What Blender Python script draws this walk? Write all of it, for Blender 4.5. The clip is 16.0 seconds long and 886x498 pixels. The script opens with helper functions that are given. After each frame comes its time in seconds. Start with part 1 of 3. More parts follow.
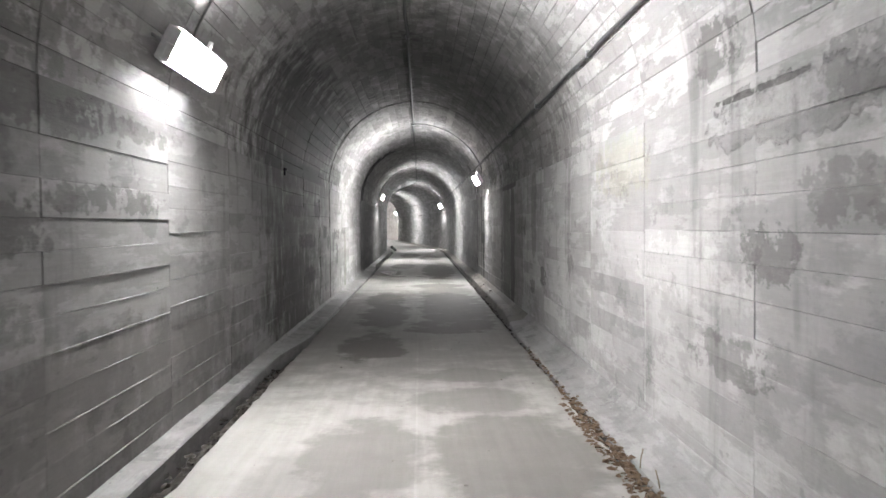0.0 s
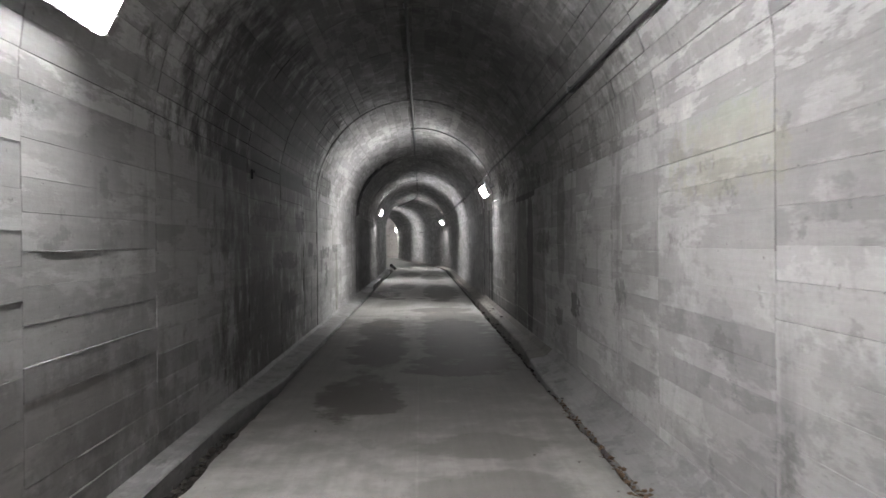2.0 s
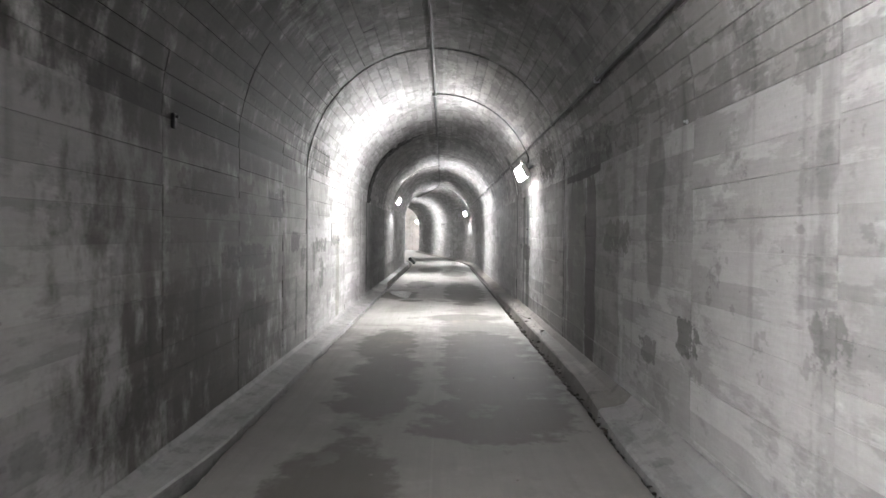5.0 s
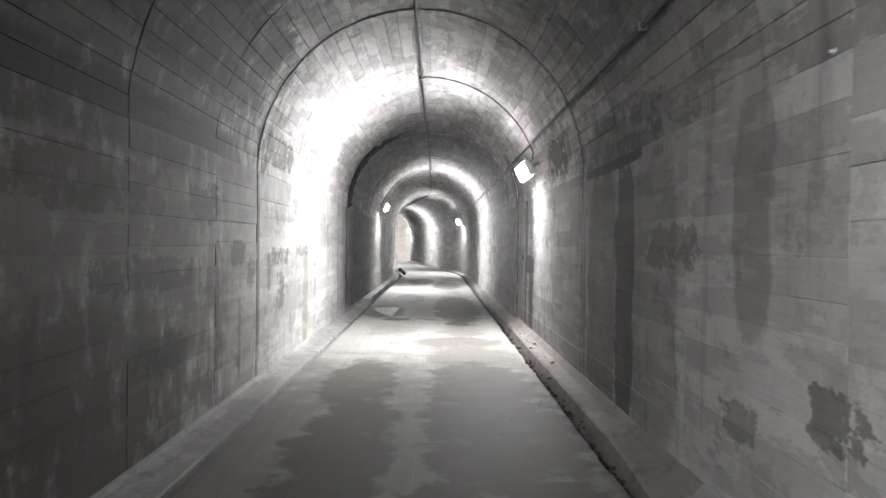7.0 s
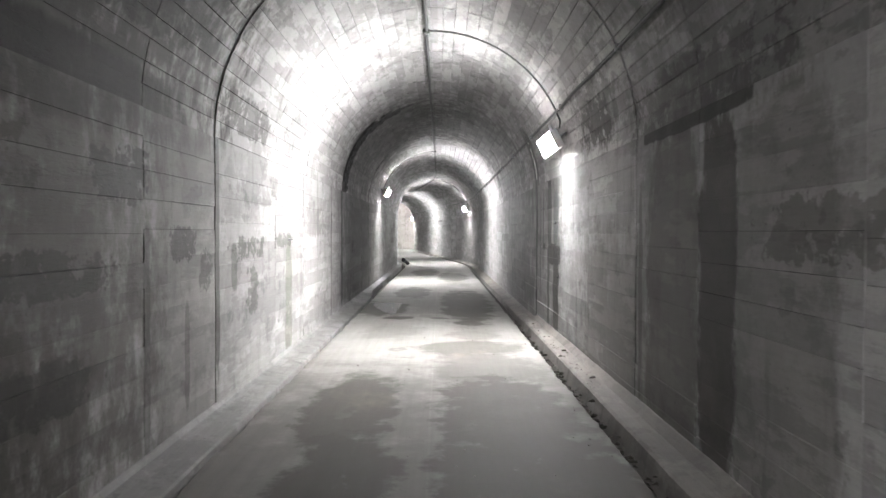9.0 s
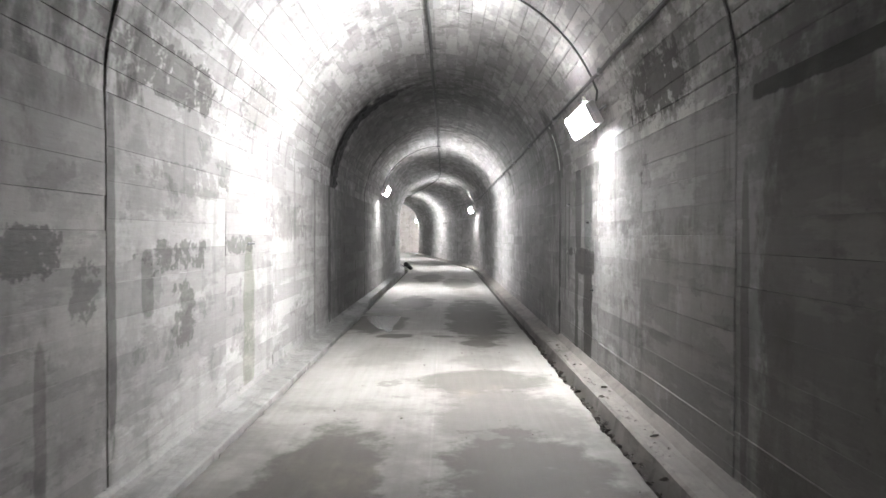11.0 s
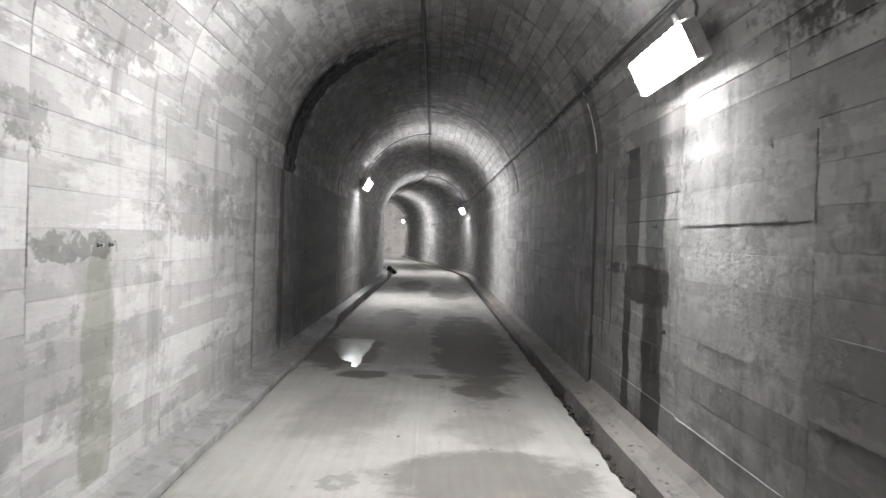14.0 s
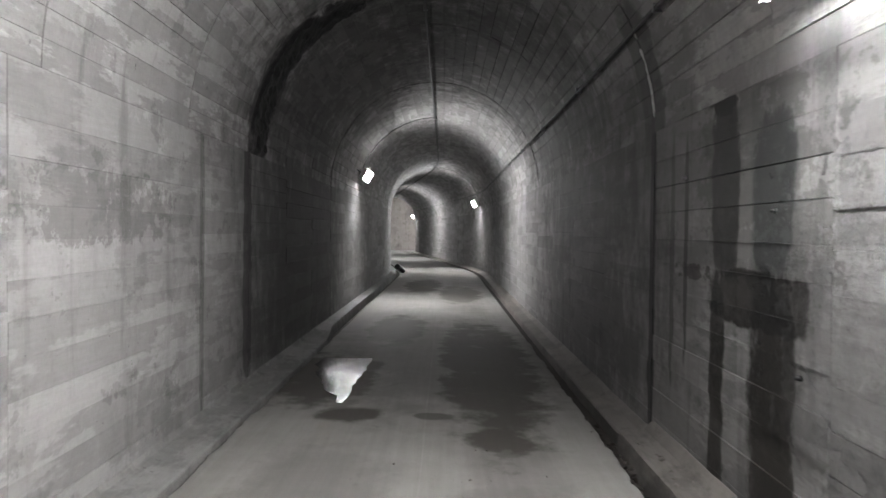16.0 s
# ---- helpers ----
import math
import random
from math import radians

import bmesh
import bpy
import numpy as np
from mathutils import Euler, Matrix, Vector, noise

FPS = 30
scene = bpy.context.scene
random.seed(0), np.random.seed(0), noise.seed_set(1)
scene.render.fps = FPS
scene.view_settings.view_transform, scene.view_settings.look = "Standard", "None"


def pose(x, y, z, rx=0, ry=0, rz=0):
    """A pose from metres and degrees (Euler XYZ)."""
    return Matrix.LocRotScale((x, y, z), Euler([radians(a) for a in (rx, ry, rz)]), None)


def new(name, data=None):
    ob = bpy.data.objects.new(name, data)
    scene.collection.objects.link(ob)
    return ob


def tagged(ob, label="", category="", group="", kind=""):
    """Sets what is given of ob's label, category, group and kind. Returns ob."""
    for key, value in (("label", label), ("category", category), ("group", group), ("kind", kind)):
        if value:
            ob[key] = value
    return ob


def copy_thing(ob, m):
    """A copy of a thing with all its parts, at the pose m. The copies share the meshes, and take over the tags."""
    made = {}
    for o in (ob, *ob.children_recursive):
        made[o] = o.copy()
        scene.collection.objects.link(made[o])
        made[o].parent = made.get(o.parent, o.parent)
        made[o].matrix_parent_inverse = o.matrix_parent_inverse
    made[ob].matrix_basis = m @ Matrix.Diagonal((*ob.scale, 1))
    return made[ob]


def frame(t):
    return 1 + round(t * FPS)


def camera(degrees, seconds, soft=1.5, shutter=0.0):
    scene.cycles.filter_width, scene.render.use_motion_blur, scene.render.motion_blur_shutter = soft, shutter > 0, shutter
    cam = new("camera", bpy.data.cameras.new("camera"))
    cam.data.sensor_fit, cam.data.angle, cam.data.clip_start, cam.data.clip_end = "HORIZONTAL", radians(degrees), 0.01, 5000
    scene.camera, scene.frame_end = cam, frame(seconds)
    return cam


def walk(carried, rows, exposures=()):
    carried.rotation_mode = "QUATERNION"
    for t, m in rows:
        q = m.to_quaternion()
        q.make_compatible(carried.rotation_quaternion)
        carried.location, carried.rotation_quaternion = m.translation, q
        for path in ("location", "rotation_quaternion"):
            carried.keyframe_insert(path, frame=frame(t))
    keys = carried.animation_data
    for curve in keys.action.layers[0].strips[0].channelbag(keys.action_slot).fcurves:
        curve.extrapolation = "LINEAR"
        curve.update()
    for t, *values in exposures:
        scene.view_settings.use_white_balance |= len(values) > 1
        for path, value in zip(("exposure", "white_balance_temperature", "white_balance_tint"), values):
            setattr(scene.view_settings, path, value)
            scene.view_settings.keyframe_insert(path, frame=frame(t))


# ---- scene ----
cam = camera(59.6, 16.0, shutter=0.5)
METRES, EYE, TILT, LEAN, TURN = 17.2, 1.60, -0.92, 0.0, -1.7
ROWS = [
    (0.0, 0.0, 0.0, 0.0, -0.01, -0.9, 0.45),
    (0.5, 0.0019, 0.0337, 0.001, 0.09, -1.09, 0.67),
    (1.0, -0.0012, 0.0649, 0.0011, -0.06, -0.5, 0.51),
    (1.5, -0.0014, 0.0961, 0.0003, 1.13, 0.35, 0.56),
    (2.0, -0.004, 0.1273, 0.0009, 0.05, 0.4, 0.46),
    (2.5, -0.0066, 0.1576, 0.0013, 0.42, -0.08, 0.31),
    (3.0, -0.0069, 0.1903, 0.0024, 0.58, -0.37, 0.2),
    (3.5, -0.0113, 0.2215, 0.0036, 0.46, -0.11, -0.14),
    (4.0, -0.0115, 0.2541, 0.0031, 1.18, -0.01, -0.28),
    (6.5, -0.0051, 0.4165, 0.0049, 1.79, -0.37, -0.66),
    (7.0, -0.0077, 0.4503, 0.0058, 1.18, 0.54, -0.64),
    (7.5, -0.0074, 0.4798, 0.0043, 2.42, 0.71, -0.64),
    (8.0, -0.0097, 0.5078, 0.0048, 1.69, 1.12, -0.64),
    (8.5, -0.0139, 0.5371, 0.0055, 1.73, 0.54, -0.6),
    (9.0, -0.0147, 0.5648, 0.0064, 1.46, -0.29, -0.22),
    (9.5, -0.0172, 0.5983, 0.0066, 1.71, -0.46, -0.51),
    (10.0, -0.0161, 0.6305, 0.0062, 2.25, 0.08, 0.09),
    (12.5, -0.0198, 0.7867, 0.0109, 1.1, -0.41, -0.84),
    (13.0, -0.0223, 0.8168, 0.011, 1.5, -0.42, -1.47),
    (13.5, -0.0222, 0.847, 0.0114, 1.13, 0.59, -1.7),
    (14.0, -0.0239, 0.8779, 0.012, 0.94, 0.06, -1.78),
    (14.5, -0.0261, 0.9091, 0.013, 0.47, -0.3, -1.45),
    (15.0, -0.0239, 0.9383, 0.0136, 1.24, -0.81, -0.92),
    (15.5, -0.0251, 0.9688, 0.0139, 0.5, -0.97, -0.71),
    (16.0, -0.0235, 0.9973, 0.0147, 1.84, -0.33, -0.64),
]
# stops by which the picture brightens and darkens on the way
EXPOSURES = [(0.0, -0.1), (0.5, -0.37), (1.5, -0.87), (2.0, -0.97), (3.0, -0.75), (3.5, -0.46), (4.0, -0.13), (6.5, 0.58), (7.5, 0.53), (10.0, 0.36), (12.5, 0.04), (13.5, -0.17), (14.0, -0.36), (15.0, -0.74), (16.0, -0.95)]
walk(cam, [(t, pose(0, 0, EYE, TILT, LEAN, TURN) @ pose(METRES * x, METRES * y, METRES * z, 90 + pitch, roll, yaw)) for t, x, y, z, yaw, pitch, roll in ROWS], EXPOSURES)

# ---------------------------------------------------------------- world
world = bpy.data.worlds.new("world")
scene.world = world
world.use_nodes = True
world.node_tree.nodes["Background"].inputs[0].default_value = (0.02, 0.02, 0.022, 1)
world.node_tree.nodes["Background"].inputs[1].default_value = 0.05

LAMP_POWER = 690.0


# ---------------------------------------------------------------- material helpers
class Nodes:
    """A small builder for node materials."""

    def __init__(self, name):
        self.mat = bpy.data.materials.new(name)
        self.mat.use_nodes = True
        self.tree = self.mat.node_tree
        self.bsdf = self.tree.nodes["Principled BSDF"]

    def node(self, kind, **inputs):
        n = self.tree.nodes.new(kind)
        for key, value in inputs.items():
            self.put(n.inputs[key.replace("_", " ")], value)
        return n

    def put(self, socket, value):
        if hasattr(value, "is_linked"):
            self.tree.links.new(value, socket)
        elif isinstance(value, tuple) and len(value) == 3 and socket.type == "RGBA":
            socket.default_value = (*value, 1)
        else:
            socket.default_value = value

    def math(self, op, a, b=0.0, c=0.0, clamp=False):
        n = self.tree.nodes.new("ShaderNodeMath")
        n.operation, n.use_clamp = op, clamp
        for s, v in zip(n.inputs, (a, b, c)):
            self.put(s, v)
        return n.outputs[0]

    def step(self, v, lo, hi):
        n = self.tree.nodes.new("ShaderNodeMapRange")
        n.interpolation_type = "SMOOTHSTEP"
        self.put(n.inputs[0], v)
        self.put(n.inputs[1], lo)
        self.put(n.inputs[2], hi)
        return n.outputs[0]

    def mix(self, f, a, b, mode="MIX"):
        n = self.tree.nodes.new("ShaderNodeMix")
        n.data_type, n.blend_type = "RGBA", mode
        self.put(n.inputs[0], f)
        self.put(n.inputs[6], a)
        self.put(n.inputs[7], b)
        return n.outputs[2]

    def place(self, scale=(1, 1, 1)):
        geo = self.tree.nodes.new("ShaderNodeNewGeometry")
        m = self.node("ShaderNodeMapping")
        self.put(m.inputs[0], geo.outputs["Position"])
        m.inputs[3].default_value = scale
        return m.outputs[0]

    def noise(self, vec, scale, detail=5.0, rough=0.55):
        n = self.node("ShaderNodeTexNoise", Scale=scale, Detail=detail, Roughness=rough)
        self.put(n.inputs["Vector"], vec)
        return n.outputs[0]

    def bump(self, height, strength, distance, under=None):
        n = self.node("ShaderNodeBump", Strength=strength, Distance=distance)
        self.put(n.inputs["Height"], height)
        if under is not None:
            self.put(n.inputs["Normal"], under)
        return n.outputs[0]

    def done(self, colour, rough, normal=None, metal=0.0):
        self.put(self.bsdf.inputs["Base Color"], colour)
        self.put(self.bsdf.inputs["Roughness"], rough)
        self.put(self.bsdf.inputs["Metallic"], metal)
        if normal is not None:
            self.put(self.bsdf.inputs["Normal"], normal)
        return self.mat


def box_mask(k, sx, sy, sz, y0, y1, z0, z1, rough_edge, side, wet=False):
    """1 inside a ragged-edged patch of the wall; side 1 right wall, -1 left wall."""
    hy, hz = (y1 - y0) / 2, (z1 - z0) / 2
    u = k.math("ABSOLUTE", k.math("MULTIPLY_ADD", sy, 1 / hy, -(y0 + y1) / 2 / hy))
    v = k.math("ABSOLUTE", k.math("MULTIPLY_ADD", sz, 1 / hz, -(z0 + z1) / 2 / hz))
    d = k.math("ADD", k.math("POWER", u, 2.5), k.math("POWER", v, 4.0))
    run, wide = wet or hz > 1.5 * hy, hy > 1.4
    ragged = k.math("MULTIPLY", rough_edge[0 if wide or run else 1], 0.5 if run else 1.1 if wide else 1.7)
    m = k.step(k.math("ADD", d, ragged), *((1.9, 0.2) if wide else (1.35, 0.75)))
    if side:
        m = k.math("MULTIPLY", m, k.math("GREATER_THAN", k.math("MULTIPLY", sx, side), 0.0))
    return m


# stains and painted-in light and shade of the walls: side, along from-to, height from-to, colour, strength, wetness
STAINS_AND_LIGHT = [
    # paler stretches; the long ones also have lamp brightness put into the colour
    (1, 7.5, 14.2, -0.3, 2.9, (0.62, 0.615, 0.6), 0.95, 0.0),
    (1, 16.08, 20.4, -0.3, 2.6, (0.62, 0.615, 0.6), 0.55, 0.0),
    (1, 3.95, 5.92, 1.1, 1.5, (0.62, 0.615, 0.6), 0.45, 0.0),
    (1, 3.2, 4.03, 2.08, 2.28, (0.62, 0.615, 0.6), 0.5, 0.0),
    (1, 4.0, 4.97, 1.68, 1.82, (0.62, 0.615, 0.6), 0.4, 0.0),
    # pale wet run, its shine put into the colour, and a lighter run
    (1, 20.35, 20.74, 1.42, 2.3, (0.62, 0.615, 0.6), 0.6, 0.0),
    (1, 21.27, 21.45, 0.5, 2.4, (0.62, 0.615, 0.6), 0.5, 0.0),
    # left wall facing the second lamp, pale and also brightened in the colour
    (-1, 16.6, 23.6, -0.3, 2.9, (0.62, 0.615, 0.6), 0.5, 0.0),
    # first lamp, right wall
    (1, 3.5, 4.1, 1.28, 1.58, (0.17, 0.168, 0.165), 0.75, 0.1),
    (1, 3.82, 4.8, 0.70, 0.96, (0.19, 0.188, 0.185), 0.7, 0.1),
    (1, 2.6, 3.4, 1.58, 1.85, (0.19, 0.188, 0.185), 0.6, 0.1),
    (1, 2.7, 3.25, 2.1, 2.4, (0.18, 0.178, 0.175), 0.65, 0.1),
    (1, 3.36, 4.45, 2.26, 2.30, (0.07, 0.068, 0.065), 0.75, 0.1),
    (1, 5.9, 7.4, 1.85, 2.33, (0.40, 0.40, 0.31), 0.4, 0.0),
    (1, 6.2, 7.2, 2.25, 2.8, (0.35, 0.4, 0.385), 0.35, 0.0),
    # first lamp, left wall
    (-1, 2.0, 3.93, 1.47, 1.71, (0.13, 0.128, 0.12), 0.6, 0.1),
    (-1, 3.95, 5.6, 1.68, 1.85, (0.14, 0.138, 0.13), 0.6, 0.1),
    (-1, 2.5, 4.95, 2.1, 2.5, (0.12, 0.118, 0.11), 0.65, 0.1),
    (-1, 4.3, 5.8, 2.16, 2.3, (0.13, 0.128, 0.12), 0.6, 0.1),
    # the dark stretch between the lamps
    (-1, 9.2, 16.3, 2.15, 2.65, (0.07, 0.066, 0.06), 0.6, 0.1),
    # full-height darkening where the lamps fade, put into the wall colour
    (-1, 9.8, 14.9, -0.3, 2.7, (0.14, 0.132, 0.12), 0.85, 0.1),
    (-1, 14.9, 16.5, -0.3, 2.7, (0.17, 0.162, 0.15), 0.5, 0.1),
    # darker lower wall, then single blots
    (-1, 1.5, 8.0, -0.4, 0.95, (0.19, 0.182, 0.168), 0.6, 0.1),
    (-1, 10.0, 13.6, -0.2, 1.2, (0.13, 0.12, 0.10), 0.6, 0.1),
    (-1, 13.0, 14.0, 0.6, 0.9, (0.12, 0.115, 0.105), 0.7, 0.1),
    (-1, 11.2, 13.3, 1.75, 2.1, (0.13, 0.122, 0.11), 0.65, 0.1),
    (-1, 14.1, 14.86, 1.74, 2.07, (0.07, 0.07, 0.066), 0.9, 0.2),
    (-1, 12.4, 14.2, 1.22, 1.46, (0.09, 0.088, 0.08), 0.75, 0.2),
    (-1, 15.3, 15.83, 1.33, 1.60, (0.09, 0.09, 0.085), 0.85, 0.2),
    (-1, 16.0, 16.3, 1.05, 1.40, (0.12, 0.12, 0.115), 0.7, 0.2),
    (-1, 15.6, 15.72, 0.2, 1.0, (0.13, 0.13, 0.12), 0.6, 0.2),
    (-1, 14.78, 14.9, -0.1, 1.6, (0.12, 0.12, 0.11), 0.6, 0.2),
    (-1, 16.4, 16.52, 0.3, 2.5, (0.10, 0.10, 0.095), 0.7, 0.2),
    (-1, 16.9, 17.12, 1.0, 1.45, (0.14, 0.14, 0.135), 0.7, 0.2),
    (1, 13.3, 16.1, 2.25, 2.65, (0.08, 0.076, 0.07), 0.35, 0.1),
    (1, 14.15, 14.78, -0.1, 2.36, (0.06, 0.054, 0.047), 0.9, 0.4),
    (1, 14.76, 16.06, -0.1, 2.34, (0.15, 0.14, 0.127), 0.75, 0.2),
    (1, 13.9, 16.1, 2.27, 2.39, (0.055, 0.052, 0.047), 0.95, 0.2),
    (1, 12.6, 13.8, 1.42, 1.72, (0.12, 0.115, 0.105), 0.55, 0.2),
    (1, 13.0, 14.2, -0.1, 2.3, (0.15, 0.145, 0.135), 0.5, 0.2),
    (1, 11.5, 12.0, 1.1, 2.42, (0.15, 0.148, 0.142), 0.55, 0.2),
    (1, 10.62, 11.12, 0.74, 0.99, (0.11, 0.11, 0.106), 0.8, 0.2),
    (1, 11.65, 12.12, 0.54, 0.74, (0.13, 0.13, 0.125), 0.65, 0.2),
    (1, 8.72, 9.05, 0.95, 1.25, (0.15, 0.15, 0.145), 0.6, 0.2),
    (1, 16.2, 16.32, 0.1, 1.9, (0.13, 0.125, 0.115), 0.6, 0.2),
    # second lamp, left wall
    (-1, 17.0, 18.22, 1.28, 1.5, (0.15, 0.15, 0.145), 0.8, 0.1),
    (-1, 17.48, 17.95, 0.72, 1.2, (0.15, 0.15, 0.145), 0.75, 0.1),
    (-1, 17.1, 18.7, 1.84, 2.06, (0.20, 0.20, 0.195), 0.6, 0.1),
    (-1, 18.6, 18.98, 1.95, 2.2, (0.17, 0.17, 0.165), 0.6, 0.1),
    (-1, 18.9, 19.85, 1.38, 1.54, (0.15, 0.15, 0.145), 0.75, 0.1),
    (-1, 19.42, 19.85, -0.1, 1.46, (0.20, 0.21, 0.165), 0.6, 0.1),
    (-1, 20.6, 22.8, 1.5, 1.9, (0.22, 0.22, 0.215), 0.65, 0.1),
    (-1, 23.48, 23.6, -0.1, 2.7, (0.16, 0.16, 0.157), 0.6, 0.1),
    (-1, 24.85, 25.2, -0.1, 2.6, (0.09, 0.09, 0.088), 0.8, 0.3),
    # dark damp wall past 25 m, dim light also put into its colour
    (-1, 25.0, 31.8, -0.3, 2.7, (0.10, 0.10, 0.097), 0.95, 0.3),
    # second lamp, right wall: water running from the lamp's hole
    (1, 20.4, 22.0, 1.35, 2.45, (0.18, 0.18, 0.172), 0.6, 0.3),
    (1, 20.74, 21.27, -0.2, 1.39, (0.042, 0.038, 0.032), 0.97, 0.7),
    (1, 20.76, 21.25, 1.36, 2.2, (0.085, 0.095, 0.095), 0.8, 0.8),
    (1, 21.46, 21.88, 1.3, 2.46, (0.06, 0.058, 0.053), 0.9, 0.7),
    (1, 21.64, 21.88, -0.2, 1.36, (0.05, 0.046, 0.04), 0.95, 0.8),
    (1, 21.5, 21.86, 2.28, 2.52, (0.045, 0.043, 0.042), 0.9, 0.5),
    (1, 20.58, 21.95, 1.08, 1.39, (0.05, 0.046, 0.041), 0.92, 0.5),
    (1, 21.9, 22.6, 1.28, 1.39, (0.09, 0.086, 0.08), 0.8, 0.3),
    (1, 22.34, 22.42, 0.7, 2.25, (0.07, 0.07, 0.066), 0.8, 0.5),
    (1, 22.64, 22.74, 0.5, 2.2, (0.09, 0.09, 0.086), 0.7, 0.5),
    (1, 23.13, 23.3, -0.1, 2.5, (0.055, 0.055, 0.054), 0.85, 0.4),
    # full-height darkening past the lamp, the shade put into the colour
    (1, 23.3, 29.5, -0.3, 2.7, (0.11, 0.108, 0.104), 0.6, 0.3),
    # lower wall darker before the lamp
    (1, 15.8, 19.0, -0.5, 1.6, (0.16, 0.152, 0.14), 0.6, 0.1),
]


# soot, damp and painted-in light and shade of the vault, in the same form; side 0 is the whole arch
VAULT_STAINS_AND_LIGHT = [
    # paler concrete, with brightness near the second lamp painted into it
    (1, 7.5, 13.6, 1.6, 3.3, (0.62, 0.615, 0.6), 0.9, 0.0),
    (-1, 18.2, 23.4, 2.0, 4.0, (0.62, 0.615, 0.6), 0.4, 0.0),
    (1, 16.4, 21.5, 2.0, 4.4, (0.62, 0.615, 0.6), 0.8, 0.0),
    # whole arch darkened between the lamps, shade put into the colour; then sooty patches
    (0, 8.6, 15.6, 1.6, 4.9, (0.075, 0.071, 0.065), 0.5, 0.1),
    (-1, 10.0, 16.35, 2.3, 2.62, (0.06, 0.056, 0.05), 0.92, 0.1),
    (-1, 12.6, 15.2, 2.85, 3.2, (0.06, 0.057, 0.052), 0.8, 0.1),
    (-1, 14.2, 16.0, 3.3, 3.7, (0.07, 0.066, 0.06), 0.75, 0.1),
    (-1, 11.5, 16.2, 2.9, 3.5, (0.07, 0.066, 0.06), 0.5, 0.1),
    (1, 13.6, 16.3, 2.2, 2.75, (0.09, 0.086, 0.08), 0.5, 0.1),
    # more shade between the lamps, painted into the left of the arch
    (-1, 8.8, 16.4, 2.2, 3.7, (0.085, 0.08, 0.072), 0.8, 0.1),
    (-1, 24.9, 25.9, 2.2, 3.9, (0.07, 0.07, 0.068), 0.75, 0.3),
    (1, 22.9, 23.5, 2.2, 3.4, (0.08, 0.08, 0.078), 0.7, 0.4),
    # arch beyond 25 m darkened, dim light painted into the colour
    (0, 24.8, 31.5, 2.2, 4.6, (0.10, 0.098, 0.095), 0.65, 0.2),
    (1, 16.9, 18.9, 2.45, 3.2, (0.085, 0.081, 0.074), 0.45, 0.1),
    (1, 17.3, 18.6, 2.5, 2.95, (0.06, 0.057, 0.052), 0.6, 0.1),
    (-1, 16.5, 18.3, 2.5, 2.85, (0.10, 0.098, 0.093), 0.75, 0.1),
    (-1, 19.3, 20.4, 2.55, 3.1, (0.17, 0.168, 0.163), 0.6, 0.1),
    (1, 4.2, 4.75, 2.45, 2.75, (0.16, 0.158, 0.155), 0.7, 0.1),
    (1, 2.4, 3.3, 2.5, 2.9, (0.17, 0.168, 0.165), 0.5, 0.1),
    (-1, 1.8, 4.4, 2.4, 2.85, (0.13, 0.128, 0.12), 0.5, 0.1),
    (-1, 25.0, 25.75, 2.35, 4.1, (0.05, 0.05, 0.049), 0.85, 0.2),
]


def concrete(name, island, base=0.40, stains=(), dark=0.5, flake=1.15, depth=0.24, combed=False, tint=(1.02, 0.995, 0.985)):
    """Board-marked concrete: per-board tone, laitance patches with hard edges, runs, pores."""
    k = Nodes(name)
    p = k.place()
    flat = k.place((1.0, 0.35, 1.5))
    runs = k.place((3.2, 3.2, 0.35))
    if island:
        rnd = k.tree.nodes.new("ShaderNodeNewGeometry").outputs["Random Per Island"]
    else:
        rnd = k.tree.nodes.new("ShaderNodeObjectInfo").outputs["Random"]
    warp = k.noise(p, 1.3, 6.0, 0.6)
    # flaked cement skin: breaks off at the board joints
    shift = k.node("ShaderNodeCombineXYZ")
    for i, far in enumerate((9.0, 5.0, 3.0)):
        k.put(shift.inputs[i], k.math("MULTIPLY", rnd, far))
    moved = k.tree.nodes.new("ShaderNodeVectorMath")
    k.put(moved.inputs[0], flat)
    k.put(moved.inputs[1], shift.outputs[0])
    patch = k.step(k.noise(moved.outputs[0], flake, 10.0, 0.67), 0.485, 0.525)
    patch2 = k.step(k.noise(k.place((1.0, 0.6, 1.0)), 0.62, 9.0, 0.72), 0.525, 0.56)
    streak = k.step(k.noise(runs, 1.0, 5.0, 0.6), 0.56, 0.72)
    grain = k.noise(p, 34.0, 6.0, 0.7)
    cloud = k.noise(p, 3.5, 6.0, 0.65)
    tone = k.math("MULTIPLY_ADD", rnd, 0.20, 0.90)
    tone = k.math("MULTIPLY", tone, k.math("MULTIPLY_ADD", patch, depth, 0.97 - depth / 2))
    tone = k.math("MULTIPLY", tone, k.math("MULTIPLY_ADD", patch2, -0.20, 1.05))
    tone = k.math("MULTIPLY", tone, k.math("MULTIPLY_ADD", cloud, 0.42, 0.79))
    tone = k.math("MULTIPLY", tone, k.math("MULTIPLY_ADD", grain, 0.35, 0.83))
    wood = k.noise(k.place((14.0, 0.9, 14.0)), 3.2, 4.0, 0.6)
    tone = k.math("MULTIPLY", tone, k.math("MULTIPLY_ADD", wood, 0.3, 0.85))
    tone = k.math("MULTIPLY", tone, k.math("MULTIPLY_ADD", streak, -0.28 * dark * 2, 1.0))
    blob = k.step(k.noise(k.place((1.0, 0.7, 1.0)), 2.3, 9.0, 0.66), 0.60, 0.62)
    tone = k.math("MULTIPLY", tone, k.math("MULTIPLY_ADD", blob, -0.24, 1.0))
    pit = k.step(k.noise(p, 22.0, 3.0, 0.5), 0.70, 0.73)
